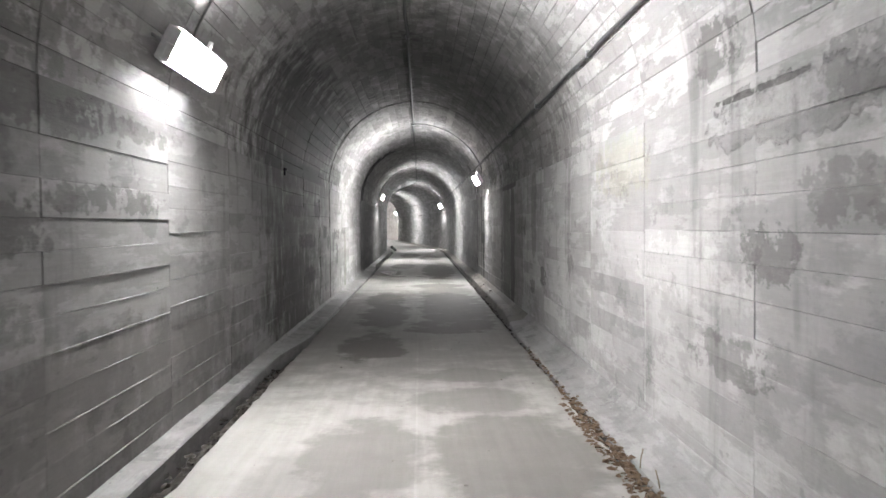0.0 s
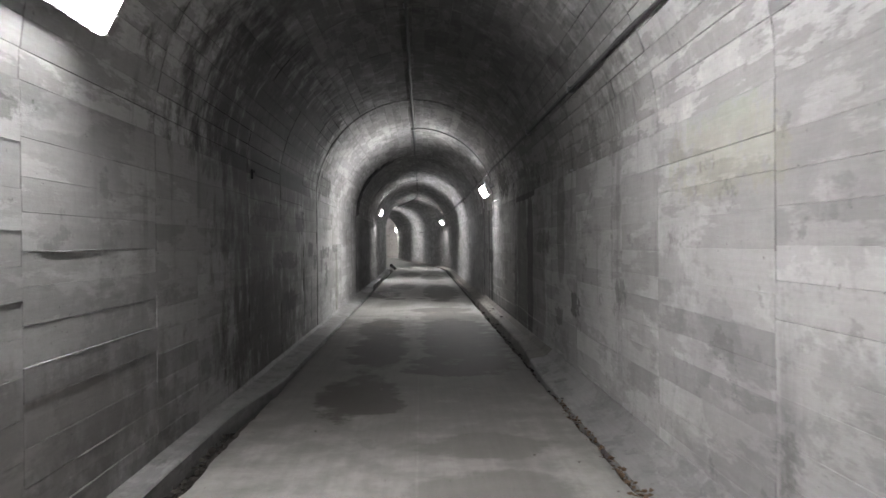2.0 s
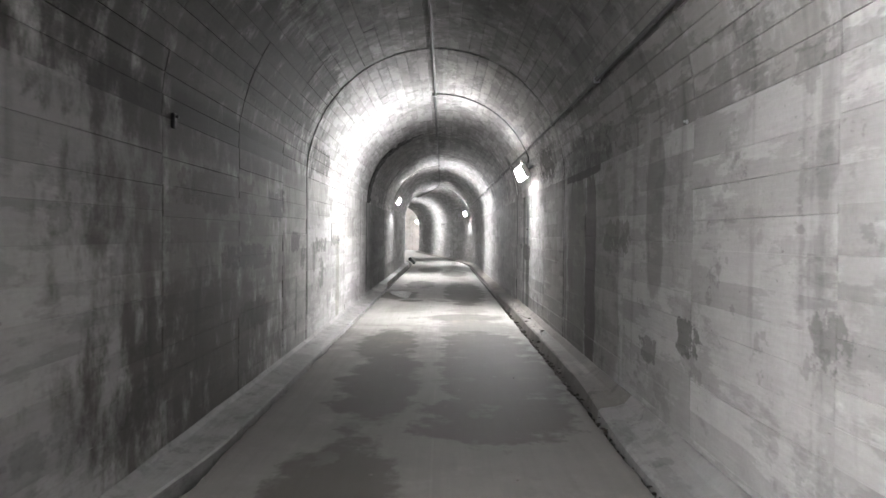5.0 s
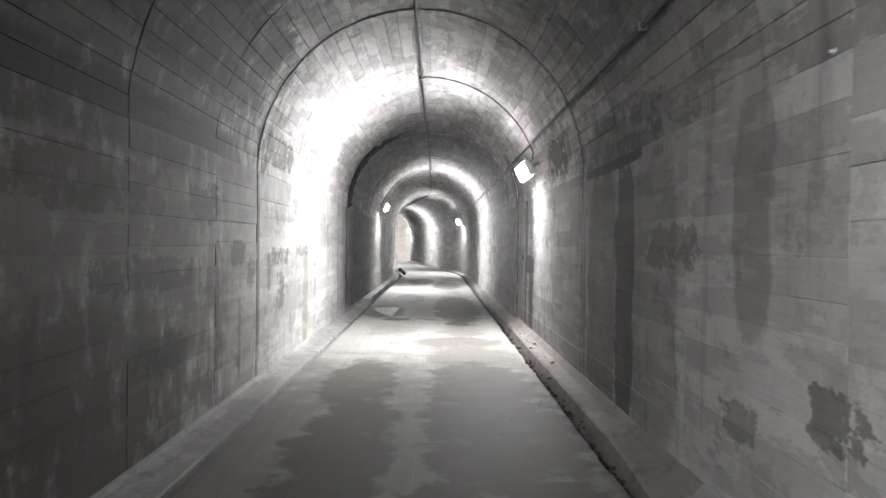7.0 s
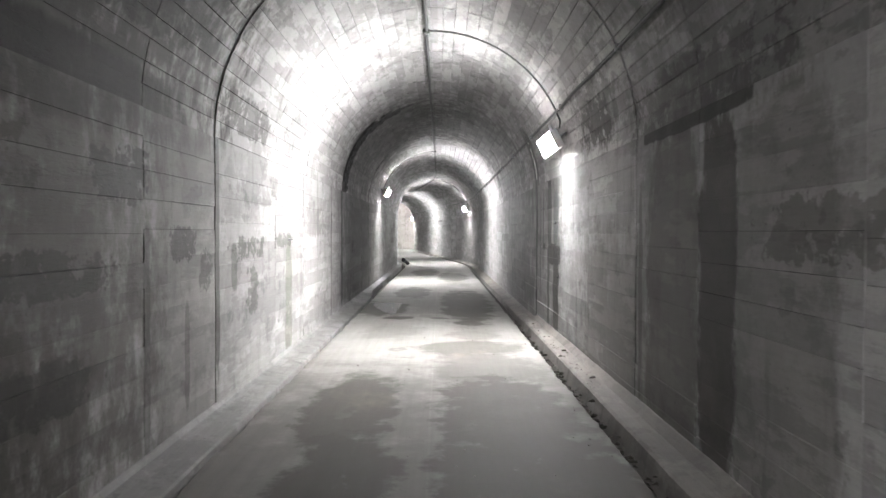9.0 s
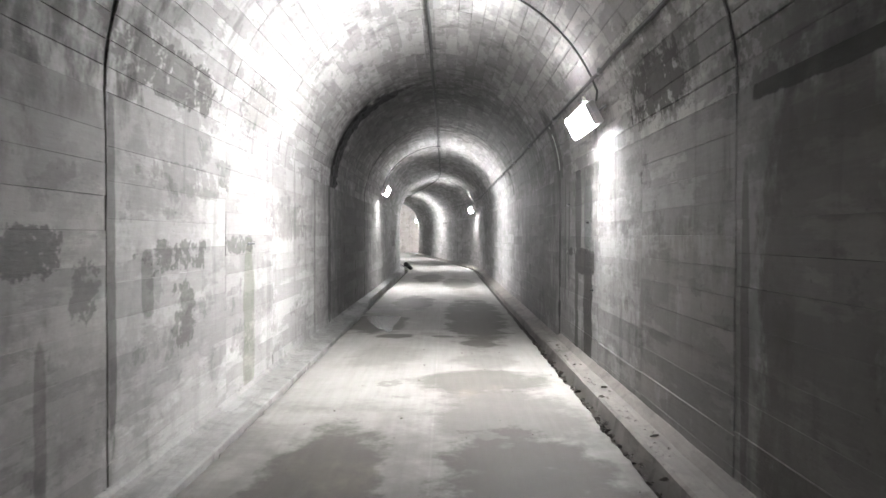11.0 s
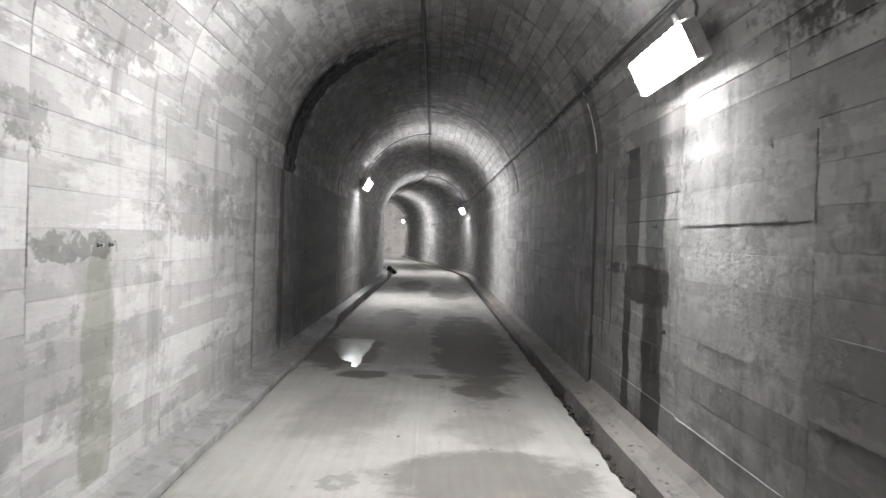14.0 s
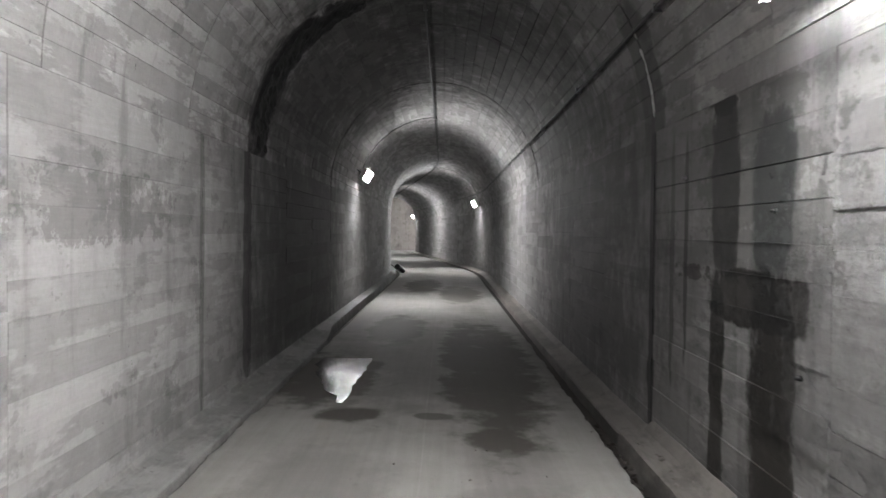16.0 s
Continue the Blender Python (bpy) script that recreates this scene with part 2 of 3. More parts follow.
    pit = k.math("MULTIPLY", pit, k.step(k.noise(p, 1.7, 3.0, 0.5), 0.45, 0.6))
    tone = k.math("MULTIPLY", tone, k.math("MULTIPLY_ADD", pit, -0.5, 1.0))
    rgb = k.node("ShaderNodeCombineColor")
    for i in range(3):
        k.put(rgb.inputs[i], k.math("MULTIPLY", tone, base * tint[i]))
    colour, wet = rgb.outputs[0], None
    if stains:
        geo = k.tree.nodes.new("ShaderNodeNewGeometry")
        sep = k.node("ShaderNodeSeparateXYZ")
        k.put(sep.inputs[0], geo.outputs["Position"])
        sx, sy, sz = sep.outputs
        ragged = [k.math("MULTIPLY_ADD", k.noise(k.place(axes), size, 9.0, 0.72), 6.5, -3.2) for axes, size in (((2.2, 2.2, 1.3), 1.7), ((1.0, 1.0, 1.2), 5.5))]
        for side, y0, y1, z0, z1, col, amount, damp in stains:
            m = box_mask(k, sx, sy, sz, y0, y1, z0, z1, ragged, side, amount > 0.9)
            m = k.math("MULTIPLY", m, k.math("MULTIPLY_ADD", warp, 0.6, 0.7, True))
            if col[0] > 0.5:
                # a paler stretch, painted lamp brightness included: its own texture, lighter
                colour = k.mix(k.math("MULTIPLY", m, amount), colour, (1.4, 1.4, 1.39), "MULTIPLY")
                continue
            # stains and painted-in shade over the concrete, through which its texture still shows
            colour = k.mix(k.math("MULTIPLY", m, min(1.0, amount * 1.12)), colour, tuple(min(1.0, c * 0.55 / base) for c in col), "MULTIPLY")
            w = k.math("MULTIPLY", m, damp * 0.6)
            wet = w if wet is None else k.math("MAXIMUM", wet, w)
    rough = k.math("MULTIPLY_ADD", grain, 0.2, 0.72)
    if wet is not None:
        rough = k.math("MULTIPLY_ADD", wet, -0.5, rough, True)
    pores = k.step(k.noise(p, 60.0, 2.0, 0.5), 0.68, 0.74)
    n = k.bump(k.math("SUBTRACT", k.math("MULTIPLY_ADD", patch, 0.12, cloud), k.math("MULTIPLY_ADD", pit, 0.5, k.math("MULTIPLY", pores, 0.4))), 0.5, 0.012)
    if combed:
        # honeycombed concrete below the lamp on the right wall, and a scar higher up near the start
        comb = box_mask(k, sx, sy, sz, 18.4, 20.7, 0.5, 2.0, ragged, 1)
        comb = k.math("MAXIMUM", comb, box_mask(k, sx, sy, sz, 3.0, 4.4, 2.0, 2.3, ragged, 1))
        n = k.bump(k.math("MULTIPLY", comb, k.noise(p, 13.0, 6.0, 0.7)), 0.8, 0.05, n)
    n = k.bump(wood, 0.35, 0.004, n)
    n = k.bump(grain, 0.35, 0.004, n)
    return k.done(colour, rough, n)


# damp patches of the slab and painted shade between lamps: middle across, middle along, half width, half length,
# strength
PATCHES = [
    (-0.42, 5.3, 0.34, 0.85, 0.55), (-0.85, 4.9, 0.2, 0.5, 0.3), (0.66, 5.3, 0.48, 0.95, 0.6), (0.5, 8.15, 0.42, 0.32, 0.6),
    (0.5, 7.0, 0.46, 0.42, 0.55), (0.3, 9.5, 0.22, 0.5, 0.5), (0.72, 9.9, 0.2, 0.5, 0.4), (-0.64, 10.2, 0.36, 0.9, 0.92),
    (-0.62, 13.9, 0.36, 1.75, 0.9), (-0.74, 16.6, 0.34, 1.3, 0.85), (0.48, 12.1, 0.55, 0.75, 0.92), (0.68, 14.4, 0.56, 2.1, 0.92),
    (0.6, 16.5, 0.48, 1.3, 0.9), (0.45, 20.1, 0.55, 0.5, 0.7), (0.58, 18.5, 0.5, 0.9, 0.6), (0.55, 21.5, 0.32, 0.5, 0.45),
    (-0.7, 21.8, 0.36, 0.8, 0.35), (0.55, 23.05, 0.2, 0.28, 0.95), (0.62, 26.8, 0.44, 3.0, 0.92), (-0.7, 23.8, 0.22, 0.2, 0.97),
    (0.03, 23.74, 0.14, 0.1, 0.8), (-1.2, 25.6, 0.5, 1.1, 0.92), (-0.66, 29.7, 0.36, 1.4, 0.9), (0.0, 27.0, 1.4, 2.6, 0.4),
    # those centred across, midway between lamps, put the shade there into the colour
    (0.0, 12.8, 3.0, 4.4, 0.5), (0.0, -1.0, 0.8, 1.5, 0.4), (0.5, 37.0, 0.4, 2.0, 0.8), (-0.5, 40.0, 0.4, 2.0, 0.8),
]


def slab_material():
    """Pale cement slab with wet wheel tracks, tide marks and grit."""
    k = Nodes("slab_concrete")
    p = k.place()
    geo = k.tree.nodes.new("ShaderNodeNewGeometry")
    sep = k.node("ShaderNodeSeparateXYZ")
    k.put(sep.inputs[0], geo.outputs["Position"])
    sx, sy, sz = sep.outputs
    wob = k.math("MULTIPLY_ADD", k.noise(p, 1.4, 5.0, 0.6), 0.7, -0.35)
    x = k.math("ADD", sx, wob)

    def band(c, half, soft):
        return k.step(k.math("ABSOLUTE", k.math("SUBTRACT", x, c)), half + soft, half - soft)

    left, right = band(-0.55, 0.26, 0.16), band(0.58, 0.30, 0.16)
    along = k.noise(k.place((0.5, 0.42, 1.0)), 1.0, 4.0, 0.55)
    wet = k.math("MULTIPLY", k.math("MAXIMUM", left, right), k.math("MULTIPLY", k.step(along, 0.42, 0.62), 0.35))
    ragged = k.math("MULTIPLY_ADD", k.noise(k.place((1.0, 0.85, 1.0)), 2.4, 9.0, 0.66), 5.5, -2.75)
    # damp patches and the painted shade between lamps darken alike
    for cx, cy, rx, ry, amount in PATCHES:
        u = k.math("MULTIPLY_ADD", sx, 1 / rx, -cx / rx)
        v = k.math("MULTIPLY_ADD", sy, 1 / ry, -cy / ry)
        d = k.math("ADD", k.math("ADD", k.math("MULTIPLY", u, u), k.math("MULTIPLY", v, v)), ragged)
        wet = k.math("MAXIMUM", wet, k.math("MULTIPLY", k.step(d, *((2.5, 0.95) if amount > 0.5 else (2.6, 0.4))), amount))
    blot = k.step(k.noise(k.place((1.0, 0.75, 1.0)), 1.5, 8.0, 0.6), 0.60, 0.63)
    blot = k.math("MULTIPLY", blot, k.math("MAXIMUM", left, right))
    cloud = k.noise(p, 2.2, 7.0, 0.65)
    grain = k.noise(p, 45.0, 5.0, 0.7)
    tone = k.math("MULTIPLY", k.math("MULTIPLY_ADD", cloud, 0.5, 0.76), k.math("MULTIPLY_ADD", grain, 0.22, 0.89))
    drag = k.noise(k.place((9.0, 0.35, 1.0)), 1.6, 5.0, 0.6)
    tone = k.math("MULTIPLY", tone, k.math("MULTIPLY_ADD", drag, 0.4, 0.8))
    grit = k.step(k.noise(p, 28.0, 3.0, 0.5), 0.69, 0.73)
    grit = k.math("MULTIPLY", grit, k.step(k.noise(p, 1.1, 4.0, 0.6), 0.5, 0.62))
    tone = k.math("MULTIPLY", tone, k.math("MULTIPLY_ADD", grit, -0.55, 1.0))
    seam = k.step(k.math("ABSOLUTE", k.math("ADD", k.math("ADD", sx, 0.04), k.math("MULTIPLY_ADD", drag, 0.02, -0.01))), 0.012, 0.004)
    tone = k.math("MULTIPLY", tone, k.math("MULTIPLY_ADD", k.math("MULTIPLY", seam, cloud), 0.2, 1.0))
    rgb = k.node("ShaderNodeCombineColor")
    for i, c in enumerate((0.25, 0.242, 0.23)):
        k.put(rgb.inputs[i], k.math("MULTIPLY", tone, c))
    colour = k.mix(k.math("MULTIPLY", wet, 0.9), rgb.outputs[0], (0.034, 0.029, 0.022))
    colour = k.mix(k.math("MULTIPLY", blot, 0.6), colour, (0.13, 0.125, 0.115))
    rust = k.step(k.noise(k.place((1.0, 0.5, 1.0)), 0.8, 6.0, 0.6), 0.6, 0.75)
    colour = k.mix(k.math("MULTIPLY", rust, 0.25), colour, (0.30, 0.25, 0.19))
    rough = k.math("MULTIPLY_ADD", wet, -0.1, 0.8)
    k.bsdf.inputs["Specular IOR Level"].default_value = 0.25
    n = k.bump(cloud, 0.3, 0.01)
    n = k.bump(grain, 0.4, 0.003, n)
    return k.done(colour, rough, n)


def plain(name, colour, rough, metal=0.0, spread=0.3, scale=12.0):
    k = Nodes(name)
    v = k.noise(k.place(), scale, 5.0, 0.6)
    c = k.mix(v, tuple(a * (1 - spread) for a in colour), tuple(min(1.0, a * (1 + spread)) for a in colour))
    return k.done(c, rough, k.bump(v, 0.2, 0.003), metal)


M_PANEL_L = concrete("board_marked_concrete_left", False, 0.22, [st for st in STAINS_AND_LIGHT if st[0] < 0])
M_PANEL_R = concrete("board_marked_concrete_right", False, 0.22, [st for st in STAINS_AND_LIGHT if st[0] > 0], combed=True)
M_BOARD = concrete("board_marked_concrete_joined", True, 0.22, [st for st in STAINS_AND_LIGHT if st[2] > 24.5])
M_VAULT = concrete("vault_concrete", True, 0.265, VAULT_STAINS_AND_LIGHT, 0.75, 2.4, 0.34)
M_SHELL = concrete("joint_mortar", False, 0.10)
M_LEDGE = concrete("ledge_concrete", False, 0.21, [st for st in STAINS_AND_LIGHT if st[5][0] > 0.5 and st[0] < 0], 0.5, 1.6, 0.2)
M_KERB = concrete("kerb_concrete", False, 0.14, (), 0.5, 1.6, 0.2, False, (1.07, 0.99, 0.90))
M_SLAB = slab_material()
M_SOIL = plain("gutter_mud", (0.035, 0.03, 0.025), 0.9, 0, 0.6, 8.0)
M_LITTER = plain("leaf_litter", (0.10, 0.065, 0.04), 0.9, 0, 0.7, 20.0)
M_BROWN = concrete("brown_plaster", False, 0.36, (), 0.4, 0.6, 0.1, False, (1.06, 0.98, 0.93))
M_CABLE = plain("cable_sheath", (0.05, 0.05, 0.052), 0.55)
M_CONDUIT = plain("grey_conduit", (0.11, 0.11, 0.11), 0.5)
M_STEEL = plain("galvanised_steel", (0.33, 0.33, 0.34), 0.4, 0.8)
M_WIRE = plain("white_coated_wire", (0.75, 0.75, 0.75), 0.4, 0.0, 0.1)
M_HOUSING = plain("lamp_housing_paint", (0.6, 0.6, 0.6), 0.45)
M_BLACK = plain("black_plastic", (0.015, 0.015, 0.016), 0.45)
M_LIME = plain("lime_deposit", (0.7, 0.7, 0.68), 0.5)
M_STICK = plain("dry_stalk", (0.14, 0.11, 0.08), 0.9)


def water_material():
    k = Nodes("puddle_water")
    v = k.noise(k.place((4.0, 1.3, 1.0)), 3.2, 5.0, 0.6)
    return k.done((0.05, 0.048, 0.045), 0.1, k.bump(v, 0.5, 0.025))


def glow_material():
    k = Nodes("lamp_diffuser_glow")
    k.put(k.bsdf.inputs["Emission Color"], (1.0, 0.995, 1.0))
    k.bsdf.inputs["Emission Strength"].default_value = LAMP_POWER
    return k.done((0.9, 0.9, 0.9), 0.4)


M_WATER = water_material()
M_GLOW = glow_material()

# ---------------------------------------------------------------- the tunnel's line and section
BEND, RADIUS, BEND_END, MOUTH = 44.0, 54.0, 51.2, 77.0
BACK = -13.0
WALL_L, WALL_R, SPRING, CROWN_R, MID = -1.90, 1.73, 2.37, 1.815, -0.085


def spine(s):
    """Place and heading of the tunnel's line, s metres along it."""
    if s <= BEND:
        return 0.0, s, 0.0
    a = (min(s, BEND_END) - BEND) / RADIUS
    x, y = -RADIUS + RADIUS * math.cos(a), BEND + RADIUS * math.sin(a)
    if s > BEND_END:
        x, y = x - math.sin(a) * (s - BEND_END), y + math.cos(a) * (s - BEND_END)
    return x, y, a


def at(s, x, z):
    px, py, a = spine(s)
    return Vector((px + x * math.cos(a), py + x * math.sin(a), z))


def vault(angle, inset=0.0):
    """Cross-section point on the vault; angle in degrees from the right springing."""
    r = CROWN_R - inset
    return MID + r * math.cos(radians(angle)), SPRING + r * math.sin(radians(angle))


def mesh_object(name, verts, faces, material, smooth=False):
    me = bpy.data.meshes.new(name)
    me.from_pydata([tuple(v) for v in verts], [], faces)
    me.materials.append(material)
    if smooth:
        me.polygons.foreach_set("use_smooth", [True] * len(me.polygons))
    me.update()
    return new(name, me)


def part(name, bm, material, parent, label=""):
    me = bpy.data.meshes.new(name)
    bm.normal_update()
    bm.to_mesh(me)
    bm.free()
    me.materials.append(material)
    ob = new(name, me)
    ob.parent = parent
    if label:
        tagged(ob, label)
    return ob


def steps(a, b, d):
    n = max(1, round((b - a) / d))
    return [a + (b - a) * i / n for i in range(n + 1)]


def stations(a, b):
    """Stations along the line: long on the straight, short in the bend."""
    cuts = [a] + [c for c in (BEND, BEND_END) if a < c < b] + [b]
    out = []
    for u, v in zip(cuts, cuts[1:]):
        out += steps(u, v, 0.6 if BEND <= u < BEND_END else 4.0)[:-1]
    return out + [b]


def extrude(name, profile, ss, material, smooth=False):
    """A closed profile [(x, z)] or function of s swept along the line, with end caps."""
    verts, faces = [], []
    for s in ss:
        pr = profile(s) if callable(profile) else profile
        n = len(pr)
        verts += [at(s, x, z) for x, z in pr]
    for i in range(len(ss) - 1):
        for j in range(n):
            a, b = i * n + j, i * n + (j + 1) % n
            faces.append((a, b, b + n, a + n))
    faces += [tuple(range(n))[::-1], tuple(range(len(verts) - n, len(verts)))]
    ob = mesh_object(name, verts, faces, material, smooth)
    bm = bmesh.new()
    bm.from_mesh(ob.data)
    bmesh.ops.recalc_face_normals(bm, faces=bm.faces)
    bm.to_mesh(ob.data)
    bm.free()
    return ob


# ---------------------------------------------------------------- structure
LONG = stations(BACK, MOUTH)
wall_left = tagged(extrude("wall_left", [(WALL_L - 0.4, -0.4), (WALL_L - 0.028, -0.4), (WALL_L - 0.028, SPRING + 0.01), (WALL_L - 0.4, SPRING + 0.01)], LONG, M_SHELL),
                   "grey board-marked concrete tunnel wall with stains", "wall", kind="structure")
wall_right = tagged(extrude("wall_right", [(WALL_R + 0.028, -0.4), (WALL_R + 0.4, -0.4), (WALL_R + 0.4, SPRING + 0.01), (WALL_R + 0.028, SPRING + 0.01)], LONG, M_SHELL),
                    "grey board-marked concrete tunnel wall with damp streaks", "wall", kind="structure")

# columns of formwork boards along the walls
JOINTS = [BACK + 1.97 * i for i in range(7)] + [0.85, 2.03, 3.95, 5.93, 7.8, 8.84, 10.8, 12.8, 14.8, 16.4, 18.82, 21.0, 23.2, 25.07]
JOINTS += steps(25.07, BEND, 1.93)[1:] + steps(BEND, BEND_END, 1.2)[1:] + steps(BEND_END, MOUTH, 1.93)[1:]
MOVED = {(1, 18.82): 18.52, (1, 21.0): 20.40, (-1, 21.0): 20.70, (-1, 23.2): 23.54}


def wall_joints(side):
    """Ends of the board columns of one wall; a few stand off the joints of the vault."""
    ends = [MOVED.get((side, j), j) for j in JOINTS]
    return list(zip(ends, ends[1:]))


CASTS = (0.85, 8.84, 16.4, 25.07, 30.7, 38.0, BEND, BEND_END, 58, 66)


def cast_offset(s):
    """Each cast length of lining stands a little proud of or behind the next."""
    i = sum(1 for c in CASTS if s > c - 0.01)
    return (0.0, 0.008, 0.017, 0.0, 0.016, 0.006, 0.014, 0.0, 0.01, 0.004, 0.012)[i]


def ceiling_mesh():
    """The vault: longitudinal boards as separate strips over a backing shell, in one mesh."""
    rng = random.Random(3)
    verts, faces = [], []
    count = 38
    for a, b in zip(JOINTS, JOINTS[1:]):
        base = -cast_offset((a + b) / 2)
        n = 2 if a >= BEND and b <= BEND_END else 1
        wide = [0.01 if any(abs(e - c) < 0.05 for c in (8.84, 23.2, 25.07)) else 0.003 for e in (a, b)]
        ends = steps(a + wide[0], b - wide[1], (b - a) / n)
        for i in range(count):
            g0, g1 = 180.0 * i / count, 180.0 * (i + 1) / count
            lift = base + rng.uniform(-0.004, 0.004)
            gap = rng.choice((0.03, 0.06, 0.09, 0.15))
            for e0, e1 in zip(ends, ends[1:]):
                o = len(verts)
                for s, ang, ins in ((e0, g0, -0.01), (e1, g0, -0.01), (e1, g1, -0.01), (e0, g1, -0.01)):
                    verts.append(at(s, *vault(ang, ins + lift)))
                for s, ang in ((e0 + 0.004, g0 + gap), (e1 - 0.004, g0 + gap), (e1 - 0.004, g1 - gap), (e0 + 0.004, g1 - gap)):
                    verts.append(at(s, *vault(ang, lift)))
                faces.append((o + 4, o + 5, o + 6, o + 7))
                for j in range(4):
                    faces.append((o + j, o + (j + 1) % 4, o + 4 + (j + 1) % 4, o + 4 + j))
    # rough chiselled band on the left of the arch, where two casts meet
    o, rows, cols = len(verts), 60, 10
    for i in range(rows + 1):
        for j in range(cols + 1):
            ang, s = 112.0 + 68.0 * i / rows, 25.02 + 0.72 * j / cols + 0.03 * noise.noise((i * 0.4, 2, 6))
            edge = min(i, rows - i, j, cols - j)
            lift = -0.02 if edge == 0 else 0.028 + 0.03 * noise.noise((ang * 0.35, s * 5, 1)) + 0.014 * noise.noise((ang * 1.3, s * 17, 3))
            verts.append(at(s, *vault(ang, lift)))
    faces += [(o + i * (cols + 1) + j, o + i * (cols + 1) + j + 1, o + (i + 1) * (cols + 1) + j + 1, o + (i + 1) * (cols + 1) + j) for i in range(rows) for j in range(cols)]
    # backing shell
    o = len(verts)
    arc = [180.0 * i / 24 for i in range(25)]
    for s in LONG:
        verts += [at(s, *vault(g, -0.05)) for g in arc] + [at(s, *vault(g, -0.4)) for g in arc]
    m = 2 * len(arc)
    for i in range(len(LONG) - 1):
        for j in range(len(arc) - 1):
            q = o + i * m + j
            faces.append((q, q + 1, q + m + 1, q + m))
            q += len(arc)
            faces.append((q, q + m, q + m + 1, q + 1))
    return verts, faces


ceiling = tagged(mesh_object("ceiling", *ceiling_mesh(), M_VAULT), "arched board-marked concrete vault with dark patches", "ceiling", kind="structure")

# ground under slab and gutters
ground = tagged(extrude("ground", [(-2.4, -0.6), (2.2, -0.6), (2.2, -0.13), (-2.4, -0.13)], LONG, M_SOIL), "dark damp mud in the gutters", "ground", kind="structure")


def slab(name, x0, x1, a, b):
    """Cement slab with broken, uneven long edges."""
    verts, faces = [], []
    ss = steps(a, min(b, 30), 0.12) + (stations(30, b)[1:] if b > 30 else [])
    xs = [0.0, 0.004, 0.02, 0.5, 0.98, 0.996, 1.0]
    for s in ss:
        l = x0 + 0.035 * noise.noise((s * 1.3, 0, 5)) + 0.03 * noise.noise((s * 6.0, 0, 2))
        r = x1 + 0.035 * noise.noise((s * 1.3, 9, 5)) + 0.035 * noise.noise((s * 6.0, 7, 2))
        verts.append(at(s, l + 0.02, -0.13))
        for f in xs:
            z = -0.012 if f in (0.0, 1.0) else -0.004 if f in (0.004, 0.996) else 0.004 * noise.noise((f * 3, s * 0.7, 0))
            verts.append(at(s, l + (r - l) * f, z))
        verts.append(at(s, r - 0.02, -0.13))
    n = len(xs) + 2
    for i in range(len(ss) - 1):
        for j in range(n - 1):
            q = i * n + j
            faces.append((q, q + 1, q + n + 1, q + n))
    return mesh_object(name, verts, faces, M_SLAB)


floor = tagged(slab("floor", -1.53, 1.33, BACK, MOUTH), "pale cement floor slab with damp dark wheel tracks", "floor", kind="structure")


def blend(a, b, s, s0, s1):
    f = min(1.0, max(0.0, (s - s0) / (s1 - s0)))
    f = f * f * (3 - 2 * f)
    return [(p[0] + (q[0] - p[0]) * f, p[1] + (q[1] - p[1]) * f) for p, q in zip(a, b)]


def left_ledge(s):
    kerb = [(WALL_L - 0.2, -0.3), (-1.70, -0.3), (-1.70, 0.045), (-1.715, 0.06), (-1.78, 0.061), (-1.83, 0.062), (-1.87, 0.064), (WALL_L + 0.004, 0.066), (WALL_L - 0.2, 0.07)]
    flush = [(WALL_L - 0.2, -0.3), (-1.592, -0.3), (-1.592, -0.012), (-1.605, 0.0), (-1.70, 0.008), (-1.80, 0.018), (-1.87, 0.035), (WALL_L + 0.004, 0.075), (WALL_L - 0.2, 0.09)]
    w = 0.012 * noise.noise((s * 1.7, 3, 1))
    pr = blend(kerb, flush, s, 8.8, 11.5) if s < 20 else blend(flush, kerb, s, 28.3, 29.8)
    return [(x + (w if -1.73 < x else 0), z + (w * 0.6 if z > -0.1 else 0)) for x, z in pr]


def right_ledge(s):
    skirt = [(WALL_R + 0.2, -0.3), (1.40, -0.3), (1.40, -0.02), (1.42, 0.0), (1.56, 0.03), (1.66, 0.065), (WALL_R - 0.006, 0.14), (WALL_R + 0.2, 0.16)]
    kerb = [(WALL_R + 0.2, -0.3), (1.40, -0.3), (1.475, 0.045), (1.50, 0.06), (1.61, 0.062), (1.66, 0.075), (WALL_R - 0.006, 0.14), (WALL_R + 0.2, 0.16)]
    low = [(WALL_R + 0.2, -0.3), (1.50, -0.3), (1.50, -0.015), (1.515, 0.0), (1.60, 0.01), (1.66, 0.02), (WALL_R - 0.006, 0.06), (WALL_R + 0.2, 0.07)]
    w = 0.014 * noise.noise((s * 1.9, 8, 1)) + 0.008 * noise.noise((s * 7.0, 8, 3))
    pr = blend(skirt, kerb, s, 11.0, 14.0) if s < 20 else blend(kerb, low, s, 23.1, 23.3)
    return [(x - (w if x < 1.64 else 0), z + (w * 0.6 if z > -0.1 else 0)) for x, z in pr]


FINE = steps(BACK, 32, 0.12) + stations(32, MOUTH)[1:]
tagged(extrude("trim_left", left_ledge, FINE, M_LEDGE), "low concrete kerb along the wall foot", "kerb", kind="structure")
tagged(extrude("trim_right_skirt", right_ledge, [s for s in FINE if s < 12.4] + [12.4], M_LEDGE), "rounded concrete skirt along the wall foot", "kerb", kind="structure")
tagged(extrude("trim_right", right_ledge, [12.404] + [s for s in FINE if s > 12.45], M_KERB), "low brownish concrete kerb with a worn edge", "kerb", kind="structure")


